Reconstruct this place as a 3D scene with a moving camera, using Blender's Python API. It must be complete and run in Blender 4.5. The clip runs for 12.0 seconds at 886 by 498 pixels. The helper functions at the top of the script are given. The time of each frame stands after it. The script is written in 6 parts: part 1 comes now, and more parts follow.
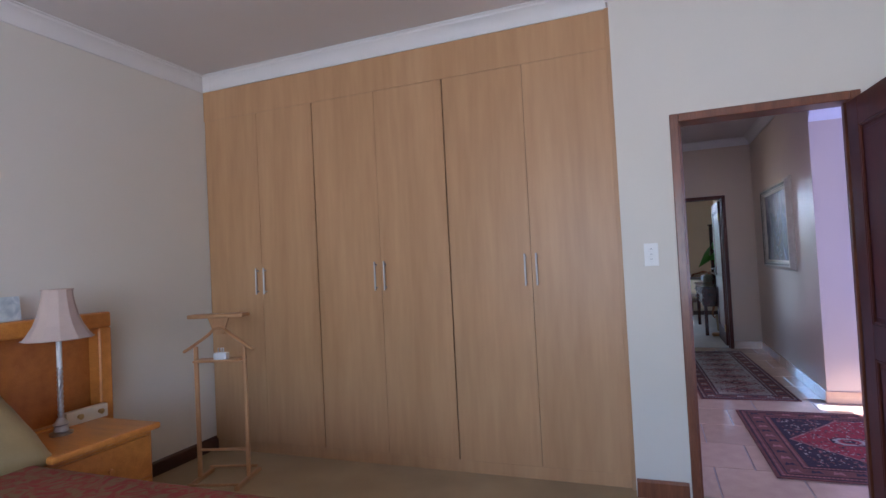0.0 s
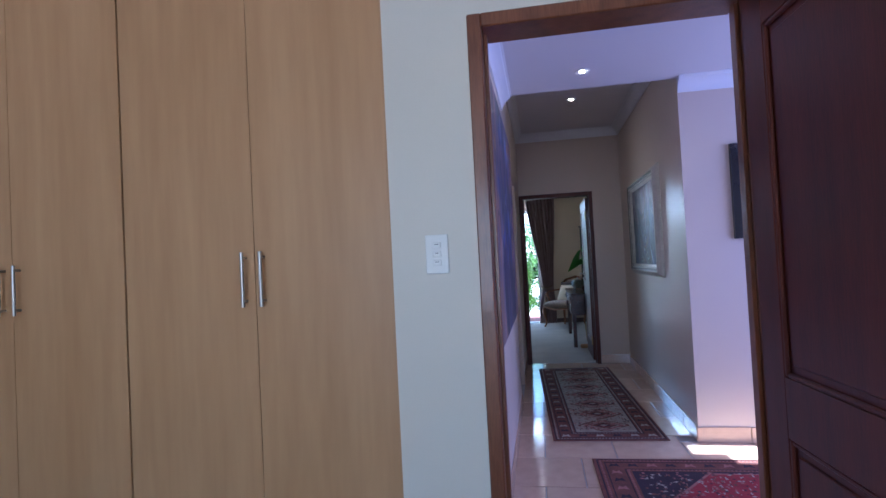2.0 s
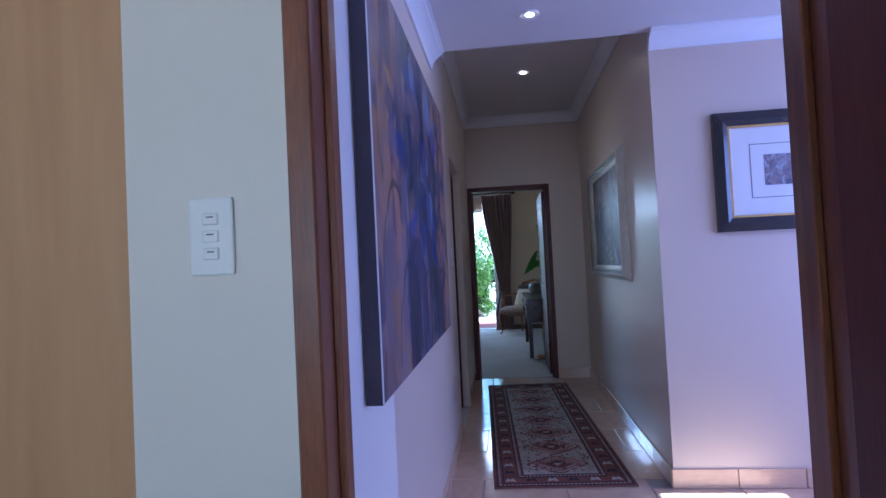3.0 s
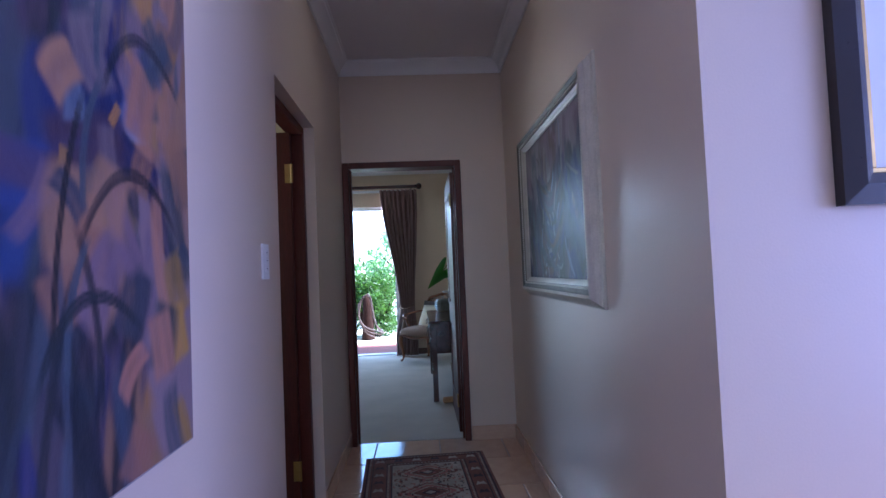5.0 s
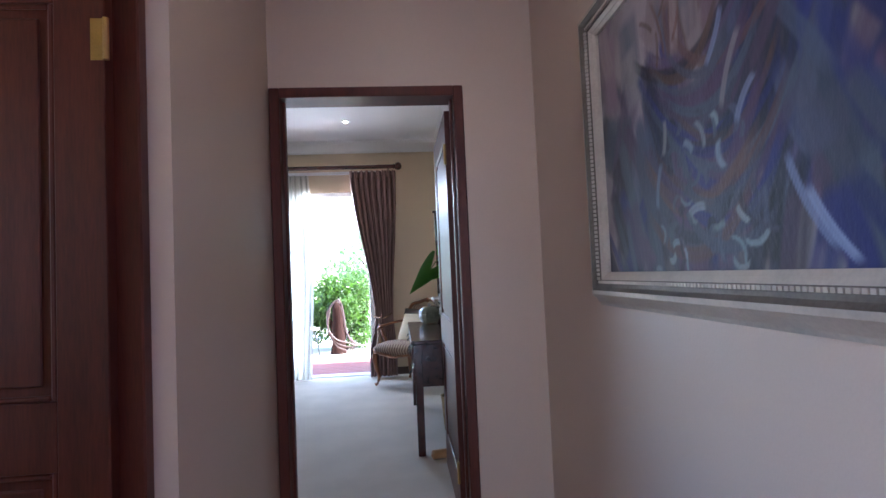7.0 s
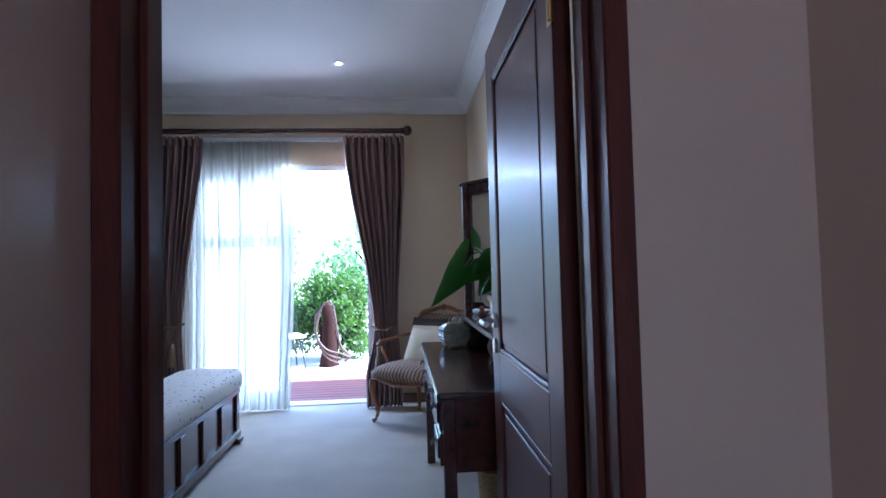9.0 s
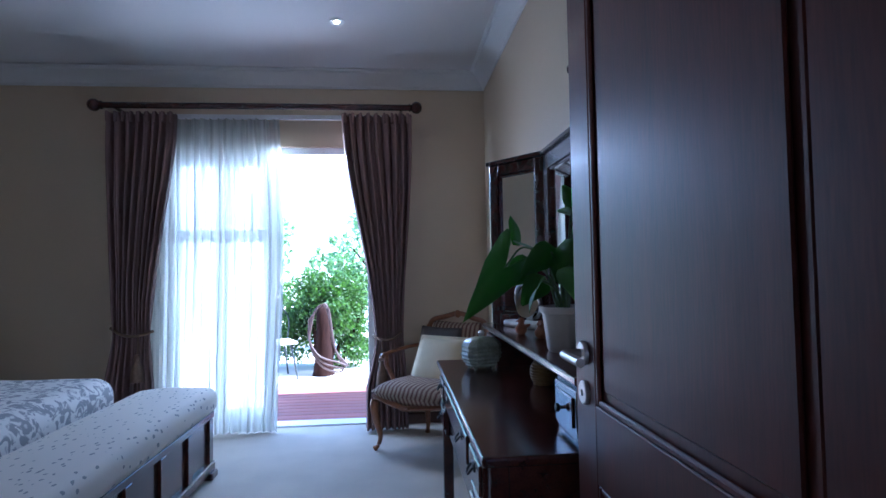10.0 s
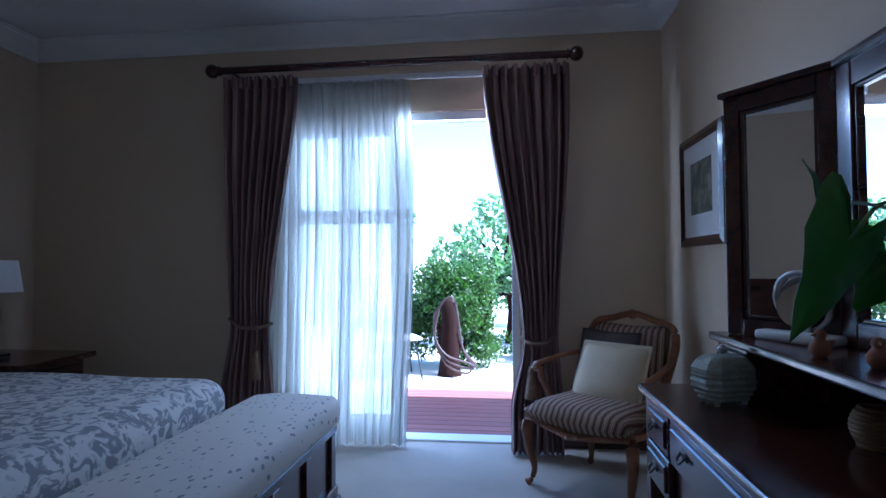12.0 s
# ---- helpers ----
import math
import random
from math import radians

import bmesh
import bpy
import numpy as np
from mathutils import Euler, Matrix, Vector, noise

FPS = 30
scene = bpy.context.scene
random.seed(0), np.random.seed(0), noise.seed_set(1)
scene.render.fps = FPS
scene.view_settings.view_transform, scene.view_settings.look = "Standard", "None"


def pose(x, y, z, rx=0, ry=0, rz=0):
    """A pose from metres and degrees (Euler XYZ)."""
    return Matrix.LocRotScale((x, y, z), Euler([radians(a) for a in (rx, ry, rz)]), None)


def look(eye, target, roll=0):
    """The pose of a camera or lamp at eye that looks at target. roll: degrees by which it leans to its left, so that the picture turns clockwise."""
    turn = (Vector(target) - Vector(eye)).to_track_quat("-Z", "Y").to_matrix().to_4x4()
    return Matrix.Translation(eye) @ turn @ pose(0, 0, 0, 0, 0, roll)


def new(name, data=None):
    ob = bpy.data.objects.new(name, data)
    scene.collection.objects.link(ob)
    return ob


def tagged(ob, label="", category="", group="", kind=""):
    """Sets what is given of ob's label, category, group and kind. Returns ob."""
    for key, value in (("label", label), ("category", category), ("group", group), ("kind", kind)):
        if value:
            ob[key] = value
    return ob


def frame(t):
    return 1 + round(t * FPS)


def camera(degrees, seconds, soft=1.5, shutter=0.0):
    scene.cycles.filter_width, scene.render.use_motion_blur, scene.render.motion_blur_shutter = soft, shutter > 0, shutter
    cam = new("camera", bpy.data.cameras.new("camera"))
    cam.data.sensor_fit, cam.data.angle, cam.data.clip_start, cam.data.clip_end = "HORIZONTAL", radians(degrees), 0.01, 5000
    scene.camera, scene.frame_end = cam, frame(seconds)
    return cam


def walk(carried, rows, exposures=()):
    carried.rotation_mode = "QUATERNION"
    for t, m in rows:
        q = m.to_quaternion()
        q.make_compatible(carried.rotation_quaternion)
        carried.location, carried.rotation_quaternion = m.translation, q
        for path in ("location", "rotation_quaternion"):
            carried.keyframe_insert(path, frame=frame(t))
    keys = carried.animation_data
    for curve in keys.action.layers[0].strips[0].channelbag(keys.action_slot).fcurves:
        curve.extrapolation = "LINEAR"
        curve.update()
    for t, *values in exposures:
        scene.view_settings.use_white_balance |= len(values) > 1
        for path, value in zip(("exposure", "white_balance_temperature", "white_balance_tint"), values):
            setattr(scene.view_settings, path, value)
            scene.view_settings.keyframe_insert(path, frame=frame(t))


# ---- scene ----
cam = camera(78.9, 12.0)
PATH = [
    (0, (0.477, -0.356, 1.336), (-0.241, 1.51, 1.392), -2.9),
    (0.5, (0.517, -0.069, 1.35), (-0.123, 1.825, 1.407), -2.9),
    (1, (0.61, 0.283, 1.317), (0.078, 2.21, 1.375), -2.8),
    (1.5, (0.707, 0.683, 1.289), (0.272, 2.634, 1.346), -2.9),
    (2, (0.802, 1.129, 1.301), (0.449, 3.097, 1.353), -2.9),
    (2.5, (0.886, 1.578, 1.291), (0.602, 3.557, 1.345), -2.8),
    (3, (0.946, 1.995, 1.267), (0.722, 3.981, 1.324), -2.8),
    (5, (1.124, 3.845, 1.256), (1.214, 5.841, 1.335), -2.4),
    (5.5, (1.168, 4.263, 1.233), (1.278, 6.258, 1.315), -2.3),
    (6, (1.186, 4.651, 1.233), (1.313, 6.646, 1.32), -2.2),
    (6.5, (1.186, 5.014, 1.249), (1.328, 7.007, 1.336), -2.4),
    (7, (1.139, 5.397, 1.214), (1.3, 7.388, 1.304), -2.5),
    (7.5, (1.101, 5.778, 1.198), (1.276, 7.769, 1.29), -2.6),
    (9.5, (1.024, 7.318, 1.247), (1.191, 9.309, 1.323), -1.1),
    (10, (0.978, 7.655, 1.245), (1.155, 9.645, 1.323), -1.0),
    (10.5, (0.95, 7.967, 1.25), (1.12, 9.958, 1.327), -0.9),
    (11, (0.864, 8.211, 1.223), (0.972, 10.206, 1.303), -0.8),
    (11.5, (0.766, 8.375, 1.208), (0.75, 10.374, 1.282), -0.6),
    (12, (0.713, 8.45, 1.204), (0.48, 10.435, 1.265), -0.3),
]
EXPOSURE = [(0.0, 2.68, 5150, 15), (3.0, 2.5, 4550, 8), (5.5, 3.0, 4900, 10), (6.5, 3.35, 5250, 14), (7.5, 3.9, 5400, 17), (9.5, 3.0, 4500, 14), (11.0, 2.65, 4450, 15), (12.0, 2.2, 4350, 15)]
walk(cam, [(t, look(eye, target, roll)) for t, eye, target, roll in PATH], EXPOSURE)

# ---- world, sun, lamps standing in for daylight, added fills ----
world = bpy.data.worlds.new("world")
scene.world = world
world.use_nodes = True
wn = world.node_tree.nodes
sky = wn.new("ShaderNodeTexSky")
sky.sky_type, sky.sun_disc = "NISHITA", False
sky.sun_elevation, sky.sun_rotation = radians(56), radians(96)
world.node_tree.links.new(sky.outputs[0], wn["Background"].inputs[0])
wn["Background"].inputs[1].default_value = 0.15
sun = new("sun", bpy.data.lights.new("sun", "SUN"))
sun.data.energy, sun.data.angle, sun.data.color = 5.0, radians(0.5), (1.0, 0.95, 0.86)
sun.matrix_world = look((0, 0, 20), (-0.55 * 20, 0.06 * 20, 20 - 0.83 * 20))


def window_light(name, eye, target, w, h, power, color):
    lamp = new(name, bpy.data.lights.new(name, "AREA"))
    lamp.data.shape, lamp.data.size, lamp.data.size_y = "RECTANGLE", w, h
    lamp.data.energy, lamp.data.color = power, color
    lamp.matrix_world = look(eye, target)
    return lamp


window_light("bedroom_window_light", (0.2, -3.06, 1.45), (0.2, 3.0, 1.35), 2.9, 1.5, 5.4, (0.92, 0.92, 1.0))
# Unseen lamp in a blind niche, for daylight from the hall's right.
window_light("hall_window_light", (4.46, 3.9, 1.25), (0.5, 4.1, 0.9), 1.7, 2.1, 13.0, (0.46, 0.50, 1.0))
window_light("garden_window_light", (-0.45, 12.26, 1.17), (-0.45, 8.0, 0.9), 0.82, 2.1, 7.0, (0.82, 0.92, 1.0))
# Added fill under the lintel, for sky light through the open half.
window_light("lintel_fill_light", (0.40, 12.165, 2.185), (0.30, 9.3, 0.0), 0.72, 0.08, 3.3, (0.88, 0.94, 1.0))
# Weak added fill for the side room, in an unseen hole in its wall.
window_light("side_room_fill_light", (-1.56, 6.4, 1.5), (0.4, 6.4, 1.2), 0.9, 1.0, 0.025, (1.0, 0.95, 0.85))


# ---- materials ----
def mat(name, color, rough=0.6, var=0.12, scale=6.0, fine=120.0, bump=0.15, metal=0.0, stretch=(1, 1, 1), color2=None, spec=0.5, coat=0.0, rnd=0.0, coords="Object"):
    """A surface with broad and fine variation in colour, gloss and relief."""
    m = bpy.data.materials.new(name)
    m.use_nodes = True
    nt = m.node_tree
    n, lk = nt.nodes, nt.links
    b = n["Principled BSDF"]
    tc, mp = n.new("ShaderNodeTexCoord"), n.new("ShaderNodeMapping")
    mp.inputs["Scale"].default_value = stretch
    lk.new(tc.outputs[coords], mp.inputs[0])
    n1, n2 = n.new("ShaderNodeTexNoise"), n.new("ShaderNodeTexNoise")
    n1.inputs["Scale"].default_value, n2.inputs["Scale"].default_value = scale, fine
    n1.inputs["Detail"].default_value, n2.inputs["Detail"].default_value = 5, 3
    lk.new(mp.outputs[0], n1.inputs["Vector"])
    lk.new(mp.outputs[0], n2.inputs["Vector"])
    add = n.new("ShaderNodeMix")
    add.inputs[0].default_value = 0.4
    lk.new(n1.outputs[0], add.inputs[2])
    lk.new(n2.outputs[0], add.inputs[3])
    ramp = n.new("ShaderNodeValToRGB")
    c2 = color2 or tuple(c * (1 - 2 * var) for c in color)
    ramp.color_ramp.elements[0].position, ramp.color_ramp.elements[1].position = 0.34, 0.66
    ramp.color_ramp.elements[0].color = (*c2, 1)
    ramp.color_ramp.elements[1].color = (*color, 1)
    lk.new(add.outputs[0], ramp.inputs[0])
    out = ramp.outputs[0]
    if rnd:
        oi, hs, mr = n.new("ShaderNodeObjectInfo"), n.new("ShaderNodeHueSaturation"), n.new("ShaderNodeMapRange")
        mr.inputs[3].default_value, mr.inputs[4].default_value = 1 - rnd, 1 + rnd
        lk.new(oi.outputs["Random"], mr.inputs[0])
        lk.new(mr.outputs[0], hs.inputs["Value"])
        lk.new(out, hs.inputs["Color"])
        out = hs.outputs[0]
    lk.new(out, b.inputs["Base Color"])
    rr = n.new("ShaderNodeMapRange")
    rr.inputs[3].default_value, rr.inputs[4].default_value = max(0.02, rough - 0.04), min(1, rough + 0.04)
    lk.new(n1.outputs[0], rr.inputs[0])
    lk.new(rr.outputs[0], b.inputs["Roughness"])
    b.inputs["Metallic"].default_value = metal
    b.inputs["Specular IOR Level"].default_value = spec
    b.inputs["Coat Weight"].default_value = coat
    b.inputs["Coat Roughness"].default_value = 0.12
    if bump:
        bp = n.new("ShaderNodeBump")
        bp.inputs["Strength"].default_value, bp.inputs["Distance"].default_value = bump, 0.004
        lk.new(add.outputs[0], bp.inputs["Height"])
        lk.new(bp.outputs[0], b.inputs["Normal"])
    return m


def ramp_nodes(m, stops):
    r = m.node_tree.nodes.new("ShaderNodeValToRGB")
    e = r.color_ramp.elements
    while len(e) < len(stops):
        e.new(0.5)
    for k, (p, c) in zip(e, stops):
        k.position, k.color = p, (*c, 1)
    return r


def base_of(m):
    return m.node_tree.nodes["Principled BSDF"].inputs["Base Color"]


M_WALL1 = mat("paint_cream_bedroom", (0.74, 0.70, 0.62), 0.5, 0.02, 1.5, 240, 0.10)
M_WALL = mat("paint_taupe_satin", (0.67, 0.55, 0.44), 0.34, 0.025, 1.2, 160, 0.22)
M_WALL2 = mat("paint_cream_guest", (0.64, 0.52, 0.36), 0.5, 0.02, 1.5, 240, 0.10)
M_WALL3 = mat("paint_yellow", (0.72, 0.62, 0.34), 0.6, 0.02, 1.5, 200, 0.1)
M_CEIL = mat("ceiling_white", (0.74, 0.71, 0.69), 0.7, 0.02, 1.0, 200, 0.06)
M_CORN = mat("cornice_white", (0.82, 0.81, 0.79), 0.5, 0.02, 4, 200, 0.05)
M_CARPET = mat("carpet_beige", (0.58, 0.53, 0.45), 0.95, 0.10, 3, 420, 0.9)
M_CARPET1 = mat("carpet_tan", (0.48, 0.36, 0.21), 0.95, 0.10, 3, 420, 0.9)
M_TILE = mat("tile_terracotta", (0.68, 0.47, 0.32), 0.10, 0.08, 5, 60, 0.12, rnd=0.09, color2=(0.58, 0.39, 0.27), coat=0.4, coords="Generated")
M_GROUT = mat("grout_grey", (0.40, 0.36, 0.33), 0.9, 0.1, 20, 200, 0.3)
M_OAK = mat("wardrobe_oak_laminate", (0.56, 0.34, 0.165), 0.40, 0.1, 1.1, 5, 0.05, stretch=(6, 6, 0.55), color2=(0.46, 0.265, 0.12))
# Dark brown that stands in for shade in the gaps between the doors.
M_OAKSHADE = mat("wardrobe_gap_shade", (0.10, 0.065, 0.035), 0.8, 0.1)
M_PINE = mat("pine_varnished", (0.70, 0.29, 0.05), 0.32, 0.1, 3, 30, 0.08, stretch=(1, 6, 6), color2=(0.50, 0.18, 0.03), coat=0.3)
# Darker copy of the pine: the niche's shade is put into its colour.
M_PINESHADE = mat("pine_shaded_panel", (0.50, 0.17, 0.03), 0.4, 0.1, 3, 30, 0.08, stretch=(1, 6, 6), color2=(0.36, 0.11, 0.018))
M_BEECH = mat("beech", (0.55, 0.31, 0.14), 0.4, 0.1, 4, 40, 0.08, stretch=(5, 5, 1), color2=(0.44, 0.23, 0.10))
M_MAHOG = mat("mahogany_door", (0.12, 0.027, 0.015), 0.44, 0.2, 2.5, 30, 0.08, stretch=(7, 7, 0.6), color2=(0.06, 0.014, 0.008), spec=0.35, coat=0.02)
M_FRAME = mat("mahogany_frame", (0.24, 0.085, 0.035), 0.35, 0.2, 3, 30, 0.1, stretch=(7, 7, 0.7), color2=(0.12, 0.036, 0.016), coat=0.2)
M_DARKW = mat("dark_stained_wood", (0.075, 0.020, 0.012), 0.24, 0.2, 3, 30, 0.06, stretch=(7, 1, 7), color2=(0.028, 0.010, 0.008), coat=0.4)
M_SKIRT = mat("skirting_dark", (0.085, 0.038, 0.022), 0.4, 0.2, 3, 30, 0.08)
M_CHROME = mat("brushed_steel", (0.50, 0.48, 0.46), 0.36, 0.03, 30, 300, 0.03, metal=1.0)
M_BRASS = mat("brass", (0.62, 0.42, 0.16), 0.35, 0.1, 30, 300, 0.05, metal=1.0)
M_PEWTER = mat("silver_leaf_frame", (0.60, 0.55, 0.46), 0.40, 0.10, 14, 120, 0.25, metal=0.3)
# Tarnished bead bands, and also the shade in the frame's groove.
M_BRONZE = mat("tarnished_shaded_silver", (0.20, 0.18, 0.15), 0.45, 0.2, 14, 120, 0.3, metal=0.6)
M_BLACKF = mat("black_lacquer_frame", (0.022, 0.018, 0.022), 0.22, 0.2, 8, 100, 0.06, coat=0.3)
M_WHITEP = mat("white_plastic", (0.84, 0.84, 0.82), 0.35, 0.02, 10, 200, 0.02)
M_MATB = mat("passepartout", (0.80, 0.79, 0.76), 0.8, 0.02, 10, 300, 0.05)
M_INK = mat("ink_line", (0.10, 0.09, 0.12), 0.7, 0.1)
M_SHADE = mat("lampshade_fabric", (0.60, 0.47, 0.40), 0.8, 0.05, 8, 250, 0.2)
M_CREAMCL = mat("cream_linen", (0.78, 0.68, 0.48), 0.9, 0.06, 8, 400, 0.4)
M_OLIVE = mat("olive_satin", (0.46, 0.36, 0.17), 0.45, 0.12, 5, 300, 0.15)
M_GREYCL = mat("grey_cushion", (0.12, 0.10, 0.09), 0.9, 0.1, 8, 400, 0.4)
M_WALNUT = mat("carved_walnut", (0.33, 0.14, 0.055), 0.38, 0.15, 12, 60, 0.15, color2=(0.18, 0.07, 0.028))
M_CURT = mat("curtain_taupe", (0.30, 0.19, 0.17), 0.7, 0.15, 3, 300, 0.25, stretch=(6, 6, 0.4), color2=(0.19, 0.12, 0.11))
M_ROPE = mat("curtain_cord", (0.24, 0.15, 0.09), 0.7, 0.2, 40, 300, 0.5)
M_ALU = mat("white_aluminium", (0.80, 0.81, 0.82), 0.4, 0.02, 10, 200, 0.02)
M_POT = mat("white_ceramic", (0.74, 0.71, 0.67), 0.3, 0.05, 9, 60, 0.15)
M_GREENCER = mat("celadon_box", (0.40, 0.41, 0.32), 0.25, 0.15, 22, 90, 0.5, color2=(0.24, 0.26, 0.20))
M_WICKER = mat("wicker", (0.42, 0.29, 0.13), 0.7, 0.3, 30, 150, 0.6, stretch=(1, 1, 5))
M_TERRAC = mat("terracotta", (0.40, 0.16, 0.08), 0.7, 0.1, 20, 150, 0.2)
M_STEM = mat("plant_stem", (0.10, 0.17, 0.05), 0.5, 0.1)
M_DECK = mat("deck_boards", (0.27, 0.10, 0.08), 0.55, 0.1, 3, 40, 0.2, stretch=(0.6, 8, 8), rnd=0.12, color2=(0.18, 0.062, 0.05))
M_PAVE = mat("pale_paving", (0.66, 0.60, 0.52), 0.8, 0.08, 2, 80, 0.3)
M_TRUNK = mat("bark", (0.026, 0.011, 0.008), 0.95, 0.25, 8, 60, 0.8, stretch=(4, 4, 0.7), spec=0.1)
M_HOSE = mat("garden_hose", (0.06, 0.032, 0.026), 0.6, 0.1)
M_IRON = mat("wrought_iron", (0.025, 0.03, 0.03), 0.45, 0.2, 20, 200, 0.2)
M_ROOF = mat("roof_sheet", (0.22, 0.20, 0.19), 0.7, 0.1, 2, 60, 0.2)
M_RED = mat("rug_red", (0.36, 0.030, 0.036), 0.95, 0.25, 14, 320, 0.9, color2=(0.24, 0.018, 0.024))
M_NAVY = mat("rug_navy", (0.045, 0.022, 0.034), 0.95, 0.25, 14, 320, 0.9)
M_IVORY = mat("rug_ivory", (0.50, 0.42, 0.33), 0.95, 0.2, 14, 320, 0.9)
M_RUST = mat("rug_rust", (0.22, 0.075, 0.05), 0.95, 0.25, 14, 320, 0.9)
M_ROSE = mat("rug_rose", (0.42, 0.17, 0.14), 0.95, 0.2, 14, 320, 0.9)


def leaf_mat(name, a, b):
    m = mat(name, a, 0.4, 0.2, 1.2, 30, 0.1, color2=b)
    n, lk = m.node_tree.nodes, m.node_tree.links
    tr, mx = n.new("ShaderNodeBsdfTranslucent"), n.new("ShaderNodeMixShader")
    tr.inputs[0].default_value = (a[0] * 1.8, a[1] * 2.0, a[2], 1)
    mx.inputs[0].default_value = 0.35
    lk.new(n["Principled BSDF"].outputs[0], mx.inputs[1])
    lk.new(tr.outputs[0], mx.inputs[2])
    lk.new(mx.outputs[0], n["Material Output"].inputs[0])
    return m


M_LEAF = leaf_mat("houseplant_leaf", (0.070, 0.185, 0.028), (0.045, 0.12, 0.018))
M_BUSH = leaf_mat("hedge_leaf", (0.06, 0.115, 0.022), (0.03, 0.065, 0.012))
M_TREE = leaf_mat("tree_leaf", (0.12, 0.20, 0.10), (0.09, 0.15, 0.07))


def sheer_mat():
    m = mat("sheer_voile", (0.86, 0.83, 0.74), 0.9, 0.03, 5, 300, 0.1)
    n, lk = m.node_tree.nodes, m.node_tree.links
    tr, tp, mx, mx2 = n.new("ShaderNodeBsdfTranslucent"), n.new("ShaderNodeBsdfTransparent"), n.new("ShaderNodeMixShader"), n.new("ShaderNodeMixShader")
    tr.inputs[0].default_value = (0.40, 0.40, 0.37, 1)
    mx.inputs[0].default_value = 0.5
    tc, mp, nz, mr = n.new("ShaderNodeTexCoord"), n.new("ShaderNodeMapping"), n.new("ShaderNodeTexNoise"), n.new("ShaderNodeMapRange")
    mp.inputs["Scale"].default_value = (1, 1, 0.03)
    nz.inputs["Scale"].default_value, nz.inputs["Detail"].default_value = 34, 3
    mr.inputs[1].default_value, mr.inputs[2].default_value, mr.inputs[3].default_value, mr.inputs[4].default_value = 0.36, 0.68, 0.0, 0.26
    lk.new(tc.outputs["Object"], mp.inputs[0])
    lk.new(mp.outputs[0], nz.inputs["Vector"])
    lk.new(nz.outputs[0], mr.inputs[0])
    lk.new(mr.outputs[0], mx2.inputs[0])
    lk.new(n["Principled BSDF"].outputs[0], mx.inputs[1])
    lk.new(tr.outputs[0], mx.inputs[2])
    lk.new(mx.outputs[0], mx2.inputs[1])
    lk.new(tp.outputs[0], mx2.inputs[2])
    lk.new(mx2.outputs[0], n["Material Output"].inputs[0])
    return m


M_SHEER = sheer_mat()


def glass_mat():
    m = bpy.data.materials.new("window_glass")
    m.use_nodes = True
    b = m.node_tree.nodes["Principled BSDF"]
    b.inputs["Roughness"].default_value, b.inputs["IOR"].default_value = 0.0, 1.02
    b.inputs["Transmission Weight"].default_value = 1.0
    return m


M_GLASS = glass_mat()
M_MIRROR = mat("mirror_silver", (0.90, 0.91, 0.90), 0.03, 0.0, 1, 1, 0.0, metal=1.0)
M_MIRROR.node_tree.nodes["Principled BSDF"].inputs["Roughness"].default_value = 0.01
for link in list(M_MIRROR.node_tree.nodes["Principled BSDF"].inputs["Roughness"].links):
    M_MIRROR.node_tree.links.remove(link)


def glow_mat():
    m = bpy.data.materials.new("lamp_glow")
    m.use_nodes = True
    b = m.node_tree.nodes["Principled BSDF"]
    b.inputs["Emission Color"].default_value, b.inputs["Emission Strength"].default_value = (1.0, 0.80, 0.56, 1), 70.0
    return m


M_GLOW = glow_mat()


def stripe_mat(name, stops, scale, axis, distort=0.6):
    m = mat(name, (0.5, 0.5, 0.5), 0.85, 0.1, 8, 350, 0.35)
    n, lk = m.node_tree.nodes, m.node_tree.links
    w, tc, r = n.new("ShaderNodeTexWave"), n.new("ShaderNodeTexCoord"), ramp_nodes(m, stops)
    w.bands_direction, w.wave_profile = axis, "SIN"
    w.inputs["Scale"].default_value, w.inputs["Distortion"].default_value, w.inputs["Detail"].default_value = scale, distort, 2
    lk.new(tc.outputs["Object"], w.inputs[0])
    lk.new(w.outputs["Fac"], r.inputs[0])
    lk.new(r.outputs[0], base_of(m))
    return m


M_STRIPE = stripe_mat("striped_upholstery", [(0.0, (0.10, 0.045, 0.035)), (0.35, (0.30, 0.19, 0.13)), (0.55, (0.48, 0.38, 0.27)), (0.75, (0.17, 0.08, 0.06)), (1.0, (0.52, 0.43, 0.31))], 9.0, "X", 0.4)


def sprig_mat(name, ground, ink, scale, size, soft=0.03, stretch=(1, 1, 1)):
    """Cloth printed with small scattered sprigs."""
    m = mat(name, ground, 0.85, 0.04, 8, 400, 0.35)
    n, lk = m.node_tree.nodes, m.node_tree.links
    v, tc, r, mp, nz, mxv = n.new("ShaderNodeTexVoronoi"), n.new("ShaderNodeTexCoord"), ramp_nodes(m, [(size, ink), (size + soft, ground)]), n.new("ShaderNodeMapping"), n.new("ShaderNodeTexNoise"), n.new("ShaderNodeMix")
    mp.inputs["Scale"].default_value = stretch
    nz.inputs["Scale"].default_value = scale * 1.2
    mxv.data_type = "VECTOR"
    mxv.inputs[0].default_value = 0.035
    v.inputs["Scale"].default_value = scale
    lk.new(tc.outputs["Object"], mp.inputs[0])
    lk.new(mp.outputs[0], nz.inputs["Vector"])
    lk.new(mp.outputs[0], mxv.inputs[4])
    lk.new(nz.outputs["Color"], mxv.inputs[5])
    lk.new(mxv.outputs[1], v.inputs["Vector"])
    lk.new(v.outputs["Distance"], r.inputs[0])
    lk.new(r.outputs[0], base_of(m))
    return m


